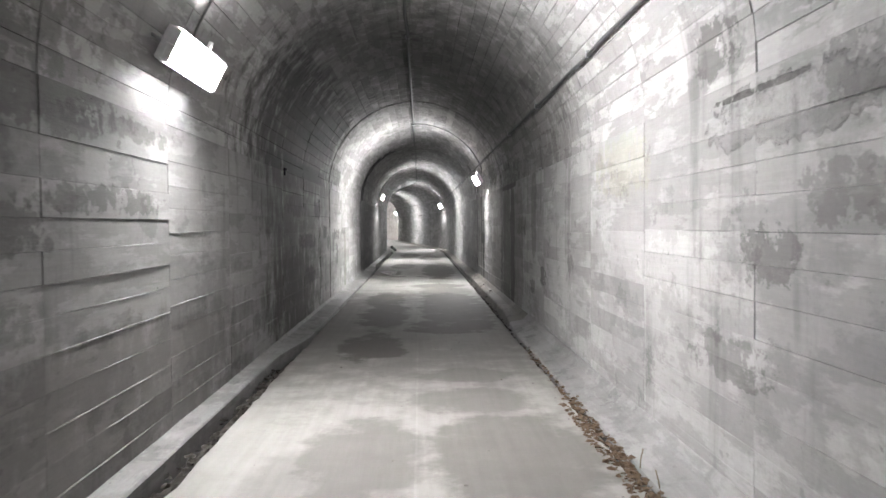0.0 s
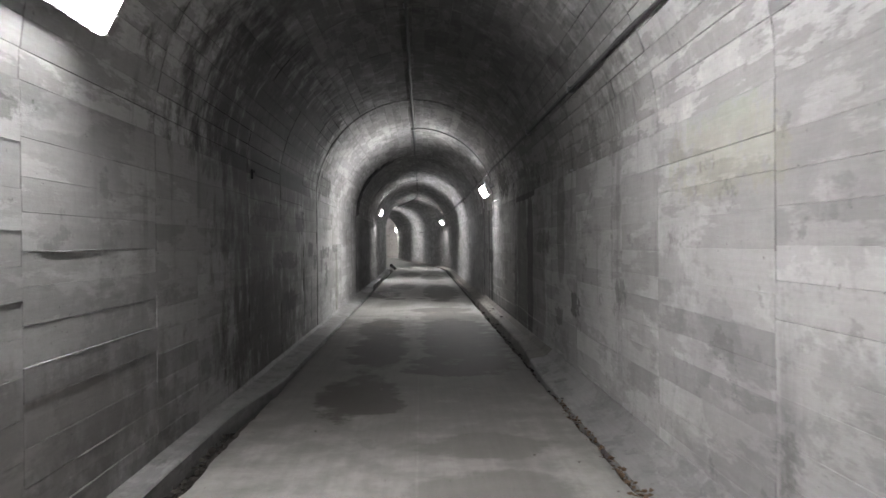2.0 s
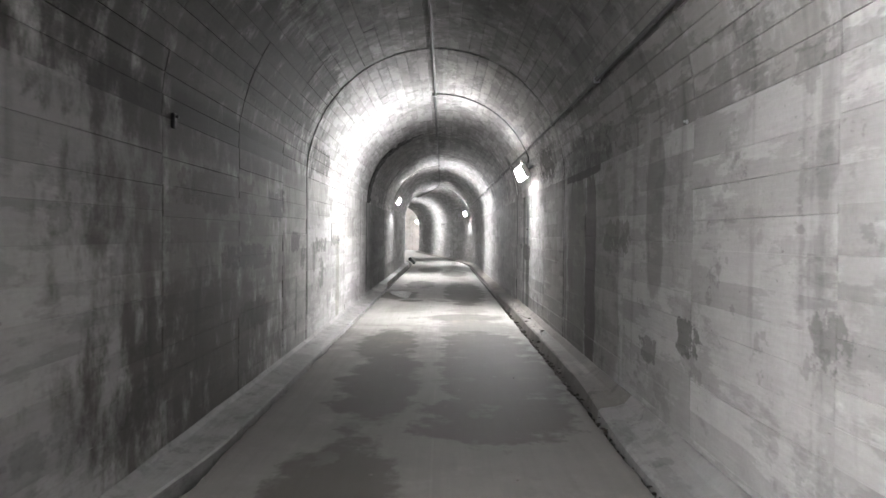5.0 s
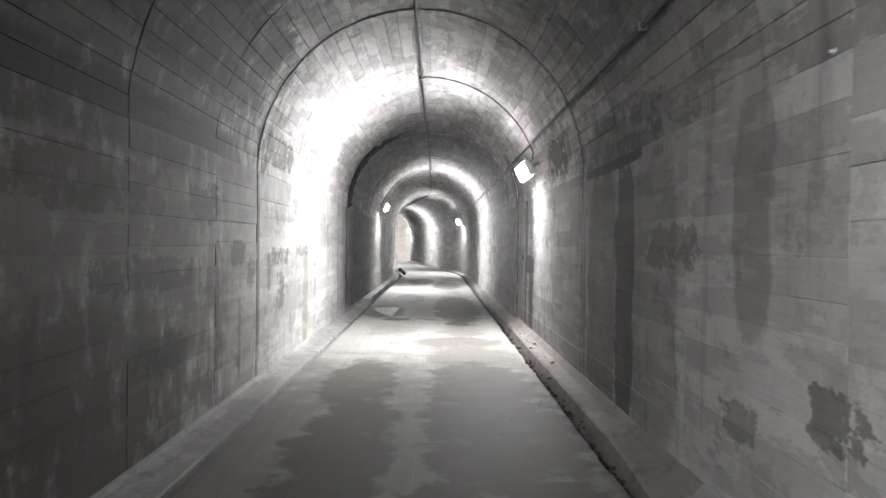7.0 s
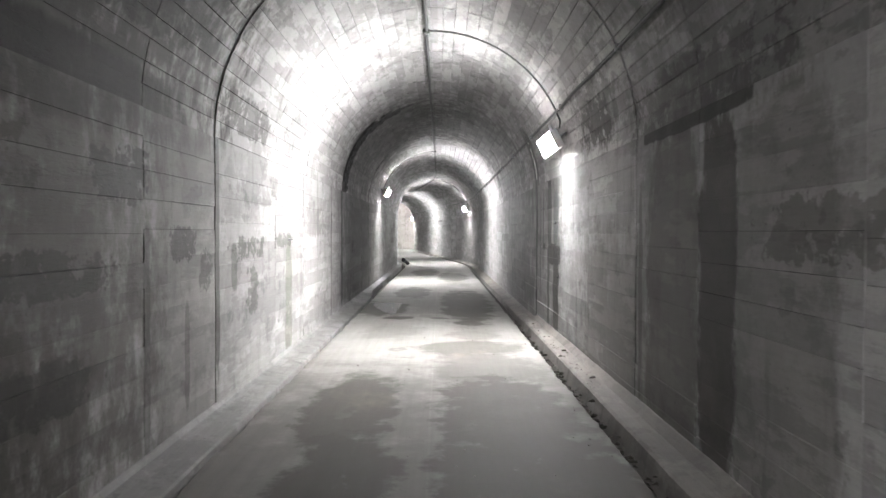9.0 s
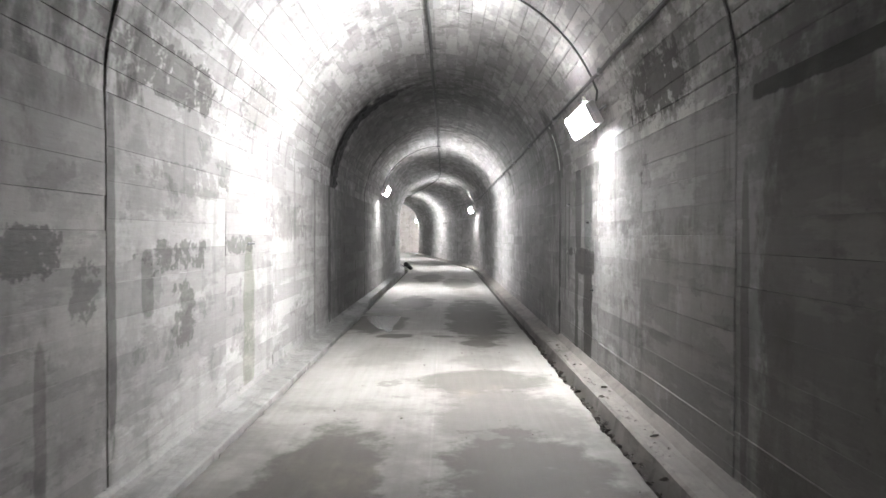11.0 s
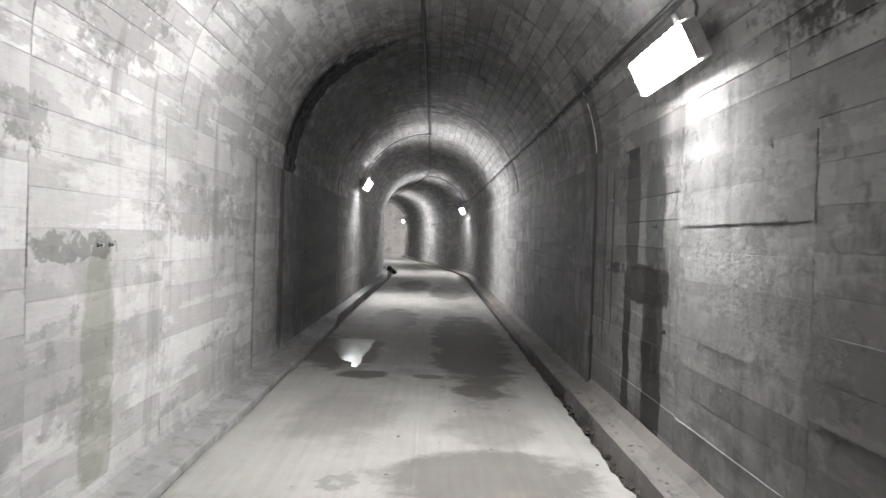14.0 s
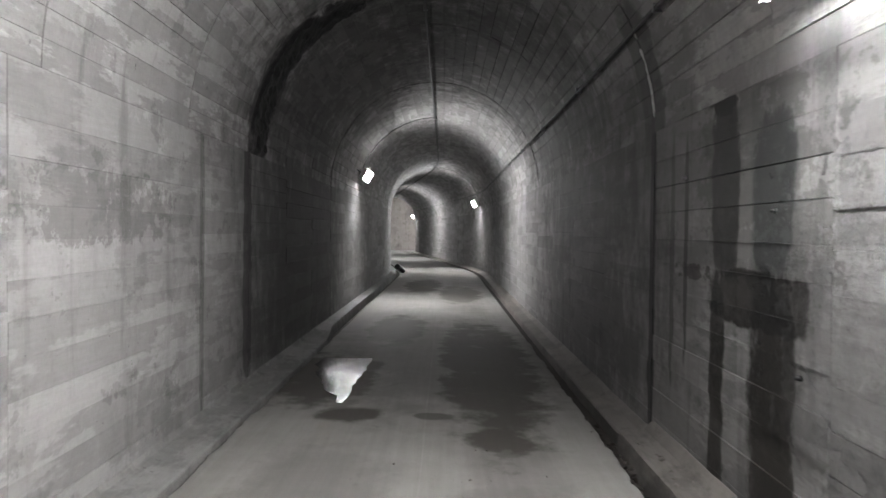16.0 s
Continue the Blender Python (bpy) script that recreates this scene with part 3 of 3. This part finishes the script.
# closing walls: behind the walker, and the wider chamber past the far mouth
def block(name, s, x0, x1, y0, y1, z0, z1, material, label, category):
    corners = [(x, y, z) for z in (z0, z1) for x, y in ((x0, y0), (x1, y0), (x1, y1), (x0, y1))]
    verts = [at(s + y, x, z) for x, y, z in corners]
    faces = [(0, 3, 2, 1), (4, 5, 6, 7), (0, 1, 5, 4), (1, 2, 6, 5), (2, 3, 7, 6), (3, 0, 4, 7)]
    return tagged(mesh_object(name, verts, faces, material), label, category, kind="structure")


block("wall_back", BACK, -2.4, 2.2, -0.4, 0.0, -0.4, 4.6, M_KERB, "plain grey concrete end wall", "wall")
block("wall_far", MOUTH, -6.0, 9.0, 6.0, 9.4, -0.4, 5.0, M_BROWN, "brownish plastered wall of the far chamber", "wall")
block("wall_chamber_left", MOUTH, -6.4, -6.0, 0.0, 9.4, -0.4, 5.0, M_BROWN, "brownish plastered side wall of the chamber", "wall")
block("wall_chamber_right", MOUTH, 9.0, 9.4, 0.0, 9.4, -0.4, 5.0, M_BROWN, "brownish plastered side wall of the chamber", "wall")
block("wall_mouth_left", MOUTH, -6.0, -2.3, -0.4, 0.0, -0.4, 5.0, M_KERB, "concrete wall beside the tunnel mouth", "wall")
block("wall_mouth_right", MOUTH, 2.13, 9.0, -0.4, 0.0, -0.4, 5.0, M_KERB, "concrete wall beside the tunnel mouth", "wall")
block("wall_mouth_top", MOUTH, -2.3, 2.13, 0.0, 0.3, 4.13, 5.0, M_KERB, "concrete wall above the tunnel mouth", "wall")
block("ceiling_chamber", MOUTH, -6.4, 9.4, -0.4, 9.4, 5.0, 5.3, M_KERB, "plain concrete chamber ceiling", "ceiling")
block("floor_chamber", MOUTH, -6.4, 9.4, 0.0, 9.4, -0.4, -0.002, M_SLAB, "pale cement chamber floor", "floor")


# ---------------------------------------------------------------- lamps
def rounded_box(sx, sy, sz, r, seg=2):
    bm = bmesh.new()
    bmesh.ops.create_cube(bm, size=1.0)
    bmesh.ops.scale(bm, vec=(sx, sy, sz), verts=bm.verts)
    bmesh.ops.bevel(bm, geom=bm.edges[:], offset=r, segments=seg, affect="EDGES", profile=0.5)
    return bm


def tube(points, radius, sides=8):
    """A round bar through points."""
    bm = bmesh.new()
    rings = []
    pts = [Vector(p) for p in points]
    for i, p in enumerate(pts):
        d = (pts[min(i + 1, len(pts) - 1)] - pts[max(i - 1, 0)]).normalized()
        u = d.orthogonal().normalized() if i == 0 else (u - d * u.dot(d)).normalized()
        v = d.cross(u)
        rings.append([bm.verts.new(p + radius * (math.cos(2 * math.pi * j / sides) * u + math.sin(2 * math.pi * j / sides) * v)) for j in range(sides)])
    for a, b in zip(rings, rings[1:]):
        for j in range(sides):
            f = bm.faces.new((a[j], a[(j + 1) % sides], b[(j + 1) % sides], b[j]))
            f.smooth = True
    bm.faces.new(rings[0][::-1])
    bm.faces.new(rings[-1])
    return bm


def bulkhead_lamp():
    """Caged bulkhead lamp; wall at x = -0.09, glowing towards +x, long along y."""
    lamp = new("bulkhead_lamp")
    bm = rounded_box(0.07, 1.12, 0.25, 0.018)
    bmesh.ops.translate(bm, vec=(0.078, 0, 0), verts=bm.verts)
    part("housing", bm, M_HOUSING, lamp, "grey painted metal housing")
    for y in (-0.556, 0.556):
        bm = rounded_box(0.05, 0.01, 0.24, 0.004, 1)
        bmesh.ops.translate(bm, vec=(0.128, y, 0), verts=bm.verts)
        part("end_plate", bm, M_HOUSING, lamp)
    bm = rounded_box(0.02, 1.09, 0.225, 0.006, 3)
    bmesh.ops.translate(bm, vec=(0.110, 0, 0), verts=bm.verts)
    part("diffuser", bm, M_GLOW, lamp, "glowing white diffuser")
    for i in range(9):
        y = -0.52 + 0.13 * i
        part("guard_wire", tube([(0.09, y, 0.13), (0.155, y, 0.128), (0.172, y, 0.112), (0.172, y, -0.112), (0.155, y, -0.128), (0.09, y, -0.13)], 0.004, 6), M_WIRE, lamp)
    for z in (-0.112, 0.0, 0.112):
        part("guard_wire", tube([(0.09, -0.568, z), (0.155, -0.566, z), (0.176, -0.545, z), (0.176, 0.545, z), (0.155, 0.566, z), (0.09, 0.568, z)], 0.004, 6), M_WIRE, lamp)
    for y in (-0.4, 0.4):
        part("wall_bracket", tube([(0.05, y, 0.0), (-0.11, y, 0.02)], 0.014, 8), M_STEEL, lamp)
    part("cable_gland", tube([(0.07, 0.30, 0.11), (0.06, 0.30, 0.21)], 0.018, 10), M_WIRE, lamp, "pale plastic cable gland")
    return lamp


LAMPS = [(-7.8, 1), (5.8, -1), (20.1, 1), (34.4, -1), (48.6, 1), (62.4, -1), (76.5, 1)]
first = None
for s, side in LAMPS:
    px, py, a = spine(s)
    x, z = vault(14.3 if side > 0 else 163.4, 0.075)
    turn = Matrix.Rotation(a + (math.pi if side > 0 else 0.0), 4, "Z") @ Matrix.Rotation(radians(27), 4, "Y")
    m = Matrix.Translation(at(s, x, z)) @ turn
    if first is None:
        first = tagged(bulkhead_lamp(), "lit white bulkhead lamp in a wire guard", "lamp", "tunnel lamps")
        first.matrix_basis = m
    else:
        copy_thing(first, m)

# one more lamp of the row, inside the far chamber, round the corner
m = Matrix.Translation(at(MOUTH + 0.1, 3.4, 2.6)) @ Matrix.Rotation(spine(80)[2] + math.pi / 2, 4, "Z") @ Matrix.Rotation(radians(20), 4, "Y") @ Matrix.Translation((0.1, 0, 0))
copy_thing(first, m)


# ---------------------------------------------------------------- cables and conduits
def cable(name, points, radius, material, label, sides=7):
    ob = new(name)
    part("sheath", tube(points, radius, sides), material, ob)
    return tagged(ob, label, "cable")


def clip(parent, s, x, z, r):
    """A saddle clip that holds a cable to the concrete."""
    bm = rounded_box(r * 3.2, 0.03, r * 3.2, 0.004, 1)
    bmesh.ops.translate(bm, vec=at(s, x, z), verts=bm.verts)
    part("clip", bm, M_STEEL, parent)


def run(angle, inset, wobble, seed):
    """Points of a cable that follows the vault at an angle, with slack between its clips."""
    pts = []
    for s in steps(BACK, BEND, 0.45) + steps(BEND, MOUTH, 0.9)[1:]:
        w = wobble * noise.noise((s * 0.9, seed, 0)) + 0.4 * wobble * noise.noise((s * 2.3, seed, 4))
        x, z = vault(angle + w, inset - 0.006 * noise.noise((s * 1.5, seed, 8)))
        pts.append(at(s, x, z))
    return pts


side_cable = cable("power_cable", run(25.0, 0.03, 0.5, 11), 0.018, M_CABLE, "black power cable clipped along the vault")
crown_cable = cable("crown_conduit", run(92.0, 0.02, 0.7, 31), 0.023, M_CABLE, "thin dark conduit along the vault crown")
for i in range(18):
    s = BACK + 1.4 + 3.1 * i
    x, z = vault(25.0, 0.022)
    clip(side_cable, s, x, z, 0.02)
    x, z = vault(92.0, 0.012)
    clip(crown_cable, s + 0.6, x, z, 0.016)
for s, side in LAMPS[:-1]:
    s1 = s + 0.30 * (1 if side < 0 else -1)
    end = 21.0 if side > 0 else 159.0
    pts = [at(s1 + 0.02 * noise.noise((i, s, 0)), *vault(92.0 + (end - 92.0) * i / 16, 0.018)) for i in range(17)]
    pts.append(at(s1, *vault(end - (3 if side > 0 else -3), 0.06)))
    cable("lamp_conduit", pts, 0.011, M_CONDUIT, "thin grey conduit arching down to a lamp")
    box = new("junction_box")
    part("body", rounded_box(0.09, 0.09, 0.05, 0.012), M_CONDUIT, box)
    part("lid", rounded_box(0.07, 0.07, 0.01, 0.004, 1), M_STEEL, box)
    box.children[1].location = (0, 0, -0.028)
    x, z = vault(92.0, 0.027)
    box.matrix_basis = Matrix.Translation(at(s1, x, z)) @ Matrix.Rotation(spine(s)[2], 4, "Z")
    tagged(box, "small grey junction box on the vault crown", "junction box", "junction boxes")


# ---------------------------------------------------------------- puddle, litter, small iron things
def puddle():
    """A tongue of water: straight along the wheel track, widening towards the wall."""
    bm = bmesh.new()
    near, far = 24.2, 26.7
    vs = [i / 16 for i in range(17)]
    right = [(-0.77 + 0.03 * noise.noise((v * 4, 1, 0)) + 0.03 * noise.noise((v * 15, 9, 0)) - 0.05 * (1 - v), near + (far - near) * v) for v in vs]
    left = [(-0.88 - 0.58 * v ** 0.8 + 0.14 * noise.noise((v * 4.5, 5, 0)) + 0.06 * noise.noise((v * 14, 2, 0)), near + (far - near) * v) for v in vs]
    bm.faces.new([bm.verts.new((x, y, 0.007)) for x, y in right + left[::-1]])
    return bm


ob = new("puddle")
part("water", puddle(), M_WATER, ob)
tagged(ob, "shallow still puddle shining on the slab", "puddle")


def litter(name, s0, s1, x0, x1, count, seed, label, bed=-0.13, big=0.035, material=M_LITTER):
    """Broken leaves, crumbs of concrete and mud in the gutter."""
    rng = random.Random(seed)
    bm = bmesh.new()
    for _ in range(count):
        c = at(rng.uniform(s0, s1), rng.uniform(x0, x1), bed + abs(rng.gauss(0, 0.045 if bed < -0.1 else 0.014)))
        e = rng.uniform(0.008, big)
        ax = Matrix.Rotation(rng.uniform(0, 6.3), 3, "Z") @ Matrix.Rotation(rng.uniform(-0.9, 0.9), 3, "X")
        top = bm.verts.new(c + ax @ Vector((0, 0, e * rng.uniform(0.3, 0.9))))
        base = [bm.verts.new(c + ax @ Vector((e * math.cos(t) * 1.4, e * math.sin(t) * rng.uniform(0.5, 1.0), 0))) for t in (0, 1.3, 2.6, 3.9, 5.2)]
        for i in range(5):
            bm.faces.new((base[i], base[(i + 1) % 5], top))
        bm.faces.new(base[::-1])
    me = bpy.data.meshes.new(name)
    bm.to_mesh(me)
    bm.free()
    me.materials.append(material)
    return tagged(new(name, me), label, "litter", kind="stuff")


litter("leaf_litter", 2.6, 7.8, 1.30, 1.42, 900, 5, "brown leaf litter and crumbs in the gutter")
litter("leaf_litter", 3.0, 6.9, 1.23, 1.41, 650, 15, "heap of brown leaf litter spilling over the slab edge", -0.012, 0.03)
litter("leaf_litter", 6.9, 10.0, 1.29, 1.40, 160, 16, "thin brown leaf litter along the slab edge", -0.03, 0.022)
litter("gutter_debris", 7.8, 24.0, 1.33, 1.44, 700, 6, "dark crumbs and mud in the gutter", material=M_SOIL)
litter("gutter_debris", 2.5, 9.0, -1.70, -1.53, 500, 7, "dark crumbs and mud in the gutter", material=M_SOIL)
litter("kerb_debris", 17.0, 22.9, 1.50, 1.62, 60, 26, "grey concrete crumbs lying on the kerb top", 0.058, 0.03, M_KERB)
for s, x, h, lean in ((4.95, 1.42, 0.16, 0.02), (4.55, 1.43, 0.15, -0.03)):
    ob = new("dry_stalk")
    part("stem", tube([(0, 0, 0), (lean * 0.3, 0.01, h * 0.5), (lean, 0.0, h)], 0.004, 6), M_STICK, ob)
    ob.matrix_basis = Matrix.Translation(at(s, x, -0.03))
    tagged(ob, "thin dry brown plant stalk in the gutter", "plant stalk", "dry stalks")


def crumbs():
    """Chips of cement scattered on the slab."""
    rng = random.Random(12)
    bm = bmesh.new()
    for i in range(150):
        s = rng.uniform(2.5, 26)
        c = at(s, rng.gauss(0, 0.6) if i % 3 else rng.choice((-1.42, 1.22)) + rng.gauss(0, 0.05), 0.0)
        if abs(c.x) > 1.3:
            continue
        e = rng.choice((0.005, 0.006, 0.008, 0.011))
        m = Matrix.Translation(c + Vector((0, 0, e * 0.4))) @ Matrix.Rotation(rng.uniform(0, 6), 4, "Z") @ Matrix.Diagonal((e, e * rng.uniform(0.6, 1.5), e * 0.6, 1))
        bmesh.ops.create_icosphere(bm, subdivisions=1, radius=1, matrix=m)
    me = bpy.data.meshes.new("cement_chips")
    bm.to_mesh(me)
    bm.free()
    me.materials.append(M_KERB)
    return tagged(new("cement_chips", me), "small grey cement chips scattered on the slab", "debris", kind="stuff")


crumbs()


def iron_bracket(s, x, z, turn):
    ob = new("iron_bracket")
    part("plate", rounded_box(0.03, 0.055, 0.11, 0.006, 1), M_BLACK, ob)
    part("stub", tube([(0, 0, 0.03), (turn * 0.035, 0, 0.03)], 0.012, 8), M_BLACK, ob)
    ob.matrix_basis = Matrix.Translation(at(s, x, z))
    return tagged(ob, "short rusty black iron bracket in the wall", "bracket", "iron brackets")


def bolt(s, x, z, turn, metal=M_STEEL):
    ob = new("wall_bolt")
    part("shank", tube([(0, 0, 0), (-turn * 0.035, 0, 0)], 0.009, 8), metal, ob)
    part("nut", tube([(-turn * 0.002, 0, 0), (-turn * 0.016, 0, 0)], 0.016, 6), metal, ob)
    ob.matrix_basis = Matrix.Translation(at(s, x, z))
    return tagged(ob, "small black stub in the concrete" if metal is M_BLACK else "small grey steel stub in the concrete", "bolt", "wall bolts")


bolt(22.37, WALL_R, 1.96, 1)
# black bolt shape added in place of a dark hole with a rod
bolt(20.96, WALL_R, 1.70, 1, M_BLACK)
bolt(20.66, WALL_R, 0.93, 1, M_BLACK)
# two bolt shapes stand in for small pipe ends in the left wall
bolt(19.60, WALL_L, 1.46, -1)
bolt(19.76, WALL_L, 1.46, -1)

# black pipe bend that drains from the far kerb
pipe = new("drain_pipe")
pts = [Vector((0, 0.35 * math.sin(a), 0.02 + 0.24 * math.cos(a))) + Vector((0.25 * (1 - math.cos(a)), 0, 0)) for a in (0, 0.25, 0.5, 0.75, 1.0, 1.25, 1.5)]
part("pipe", tube([p - Vector((0, 0.2, 0)) for p in pts], 0.085, 14), M_BLACK, pipe)
part("collar", tube([pts[0] - Vector((0, 0.24, 0)), pts[0] - Vector((0, 0.17, 0))], 0.1, 14), M_BLACK, pipe)
pipe.matrix_basis = Matrix.Translation(at(46.6, -1.62, 0.0))
tagged(pipe, "black plastic drain pipe bend at the kerb", "pipe")


# ---------------------------------------------------------------- formwork boards of the walls
def board_rows(seed):
    rng = random.Random(seed)
    z, rows = 0.0, []
    while z < SPRING - 0.12:
        h = rng.choice((0.17, 0.19, 0.19, 0.2, 0.22))
        if SPRING - z - h < 0.12:
            h = SPRING - z
        rows.append((z, z + h))
        z += h
    return rows


def board_mesh(seed, side):
    """One unit board face, 1 x 1 in y and z, with chipped edges; its face at x = 0."""
    rng = random.Random(seed)
    tight = rng.choice((0.1, 0.25, 0.5, 1.3))
    slack = (0.008 if side < 0 else 0.006) * tight
    ys = [0, 0.17, 0.34, 0.5, 0.66, 0.83, 1]
    ring = [(y, 0.0) for y in ys] + [(1.0, 0.5)] + [(y, 1.0) for y in reversed(ys)] + [(0.0, 0.5)]
    verts, faces = [], []
    for y, z in ring:
        verts.append((side * 0.04, y, z))
    for y, z in ring:
        verts.append((side * 0.004, 0.5 + (y - 0.5) * 0.9988, 0.5 + (z - 0.5) * (1.001 - slack - rng.uniform(0, slack))))
    for y, z in ring:
        verts.append((0.0, 0.5 + (y - 0.5) * 0.997, 0.5 + (z - 0.5) * (0.996 - tight * rng.uniform(0.015, 0.035))))
    n = len(ring)
    for k in (0, 1):
        for i in range(n):
            a, b = k * n + i, k * n + (i + 1) % n
            faces.append((a, b, b + n, a + n) if side < 0 else (a, a + n, b + n, b))
    faces.append(tuple(range(2 * n, 3 * n)) if side > 0 else tuple(range(2 * n, 3 * n))[::-1])
    me = bpy.data.meshes.new("board_mark")
    me.from_pydata(verts, [], [f[::-1] for f in faces])
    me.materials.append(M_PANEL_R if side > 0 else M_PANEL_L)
    return me


def clad(wall, side, seed):
    x = WALL_R if side > 0 else WALL_L
    rng = random.Random(seed)
    shapes = [board_mesh(seed * 10 + i, side) for i in range(8)]
    verts, faces = [], []
    for a, b in wall_joints(side):
        near = 0.8 < a < 25.0
        wide = 0.022 if abs(b - 23.2) < 0.1 else 0.01 if abs(b - 8.84) < 0.1 or abs(b - 25.07) < 0.1 else 0.001
        off = cast_offset((a + b) / 2) * 0.4
        n = 1 if near else 2 if BEND <= a < BEND_END else 1
        for z0, z1 in board_rows(seed + int(a * 3) // 6):
            d = side * (off + rng.choice((-0.004, -0.002, -0.001, 0.0, 0.001, 0.002)))
            if near:
                ob = new("board_mark", rng.choice(shapes))
                ob.parent = wall
                ob.location = (x + d, a, z0)
                ob.scale = (1, b - a - wide, z1 - z0)
                continue
            for u, v in zip(steps(a, b, (b - a) / n), steps(a, b, (b - a) / n)[1:]):
                o = len(verts)
                for e, m in ((0.02, 0.0), (0.0, 0.002)):
                    verts += [at(s, x + d + side * e, z) for s, z in ((u + m, z0 + m), (v - m, z0 + m), (v - m, z1 - m), (u + m, z1 - m))]
                faces.append((o + 4, o + 5, o + 6, o + 7))
                faces += [(o + j, o + (j + 1) % 4, o + 4 + (j + 1) % 4, o + 4 + j) for j in range(4)]
    rest = mesh_object("board_marks", verts, faces, M_BOARD)
    rest.parent = wall
    tagged(rest, kind="stuff")


def mortar_fins(wall, side, seed, count, s0, s1):
    """Thin ridges of grout squeezed out between the boards."""
    rng = random.Random(seed)
    x = WALL_R if side > 0 else WALL_L
    verts, faces = [], []
    for _ in range(count):
        col = rng.choice([(a, b) for a, b in wall_joints(side) if s0 <= a < s1])
        z = rng.choice(board_rows((4 if side > 0 else 3) + int(col[0] * 3) // 6)[1:9])[0]
        a = rng.uniform(col[0], col[0] + 0.4 * (col[1] - col[0]))
        b = rng.uniform(a + 0.4, max(a + 0.5, col[1]))
        ss = steps(a, min(b, col[1]), 0.08)
        for i, s in enumerate(ss):
            h = 0.002 + 0.003 * rng.random()
            e = -side * (0.002 + 0.004 * rng.random()) * (0 if i in (0, len(ss) - 1) else 1)
            verts += [at(s, x + side * 0.006, z - h), at(s, x + e, z), at(s, x + side * 0.006, z + h)]
            if i:
                o = len(verts) - 6
                faces += [(o, o + 1, o + 4, o + 3), (o + 1, o + 2, o + 5, o + 4)]
    ob = mesh_object("mortar_fins", verts, faces, M_PANEL_R if side > 0 else M_PANEL_L)
    ob.parent = wall
    tagged(ob, kind="stuff")


mortar_fins(wall_left, -1, 21, 34, 2.0, 8.0)
mortar_fins(wall_left, -1, 22, 14, 8.0, 23.0)
mortar_fins(wall_right, 1, 23, 26, 16.0, 22.0)
mortar_fins(wall_right, 1, 24, 8, 2.0, 16.0)
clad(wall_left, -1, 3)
clad(wall_right, 1, 4)

iron_bracket(10.97, WALL_L + 0.01, 2.36, 1)
bolt(10.9, WALL_R, 2.38, 1)


# ---------------------------------------------------------------- lime crust along the right joint
def lime_crust():
    rng = random.Random(41)
    bm = bmesh.new()
    for i in range(34):
        ang = rng.choice((rng.uniform(4, 26), rng.uniform(4, 16)))
        x, z = vault(ang, 0.004)
        m = Matrix.Translation(at(23.2 + rng.uniform(-0.02, 0.02), x, z)) @ Matrix.Rotation(radians(-ang), 4, "Y") @ Matrix.Diagonal((0.006, 0.012 + 0.01 * rng.random(), rng.uniform(0.015, 0.05), 1))
        bmesh.ops.create_icosphere(bm, subdivisions=1, radius=1, matrix=m)
    me = bpy.data.meshes.new("lime_crust")
    bm.to_mesh(me)
    bm.free()
    me.materials.append(M_LIME)
    return tagged(new("lime_crust", me), "white lime crust along a damp joint", "lime deposit", kind="stuff")


lime_crust()
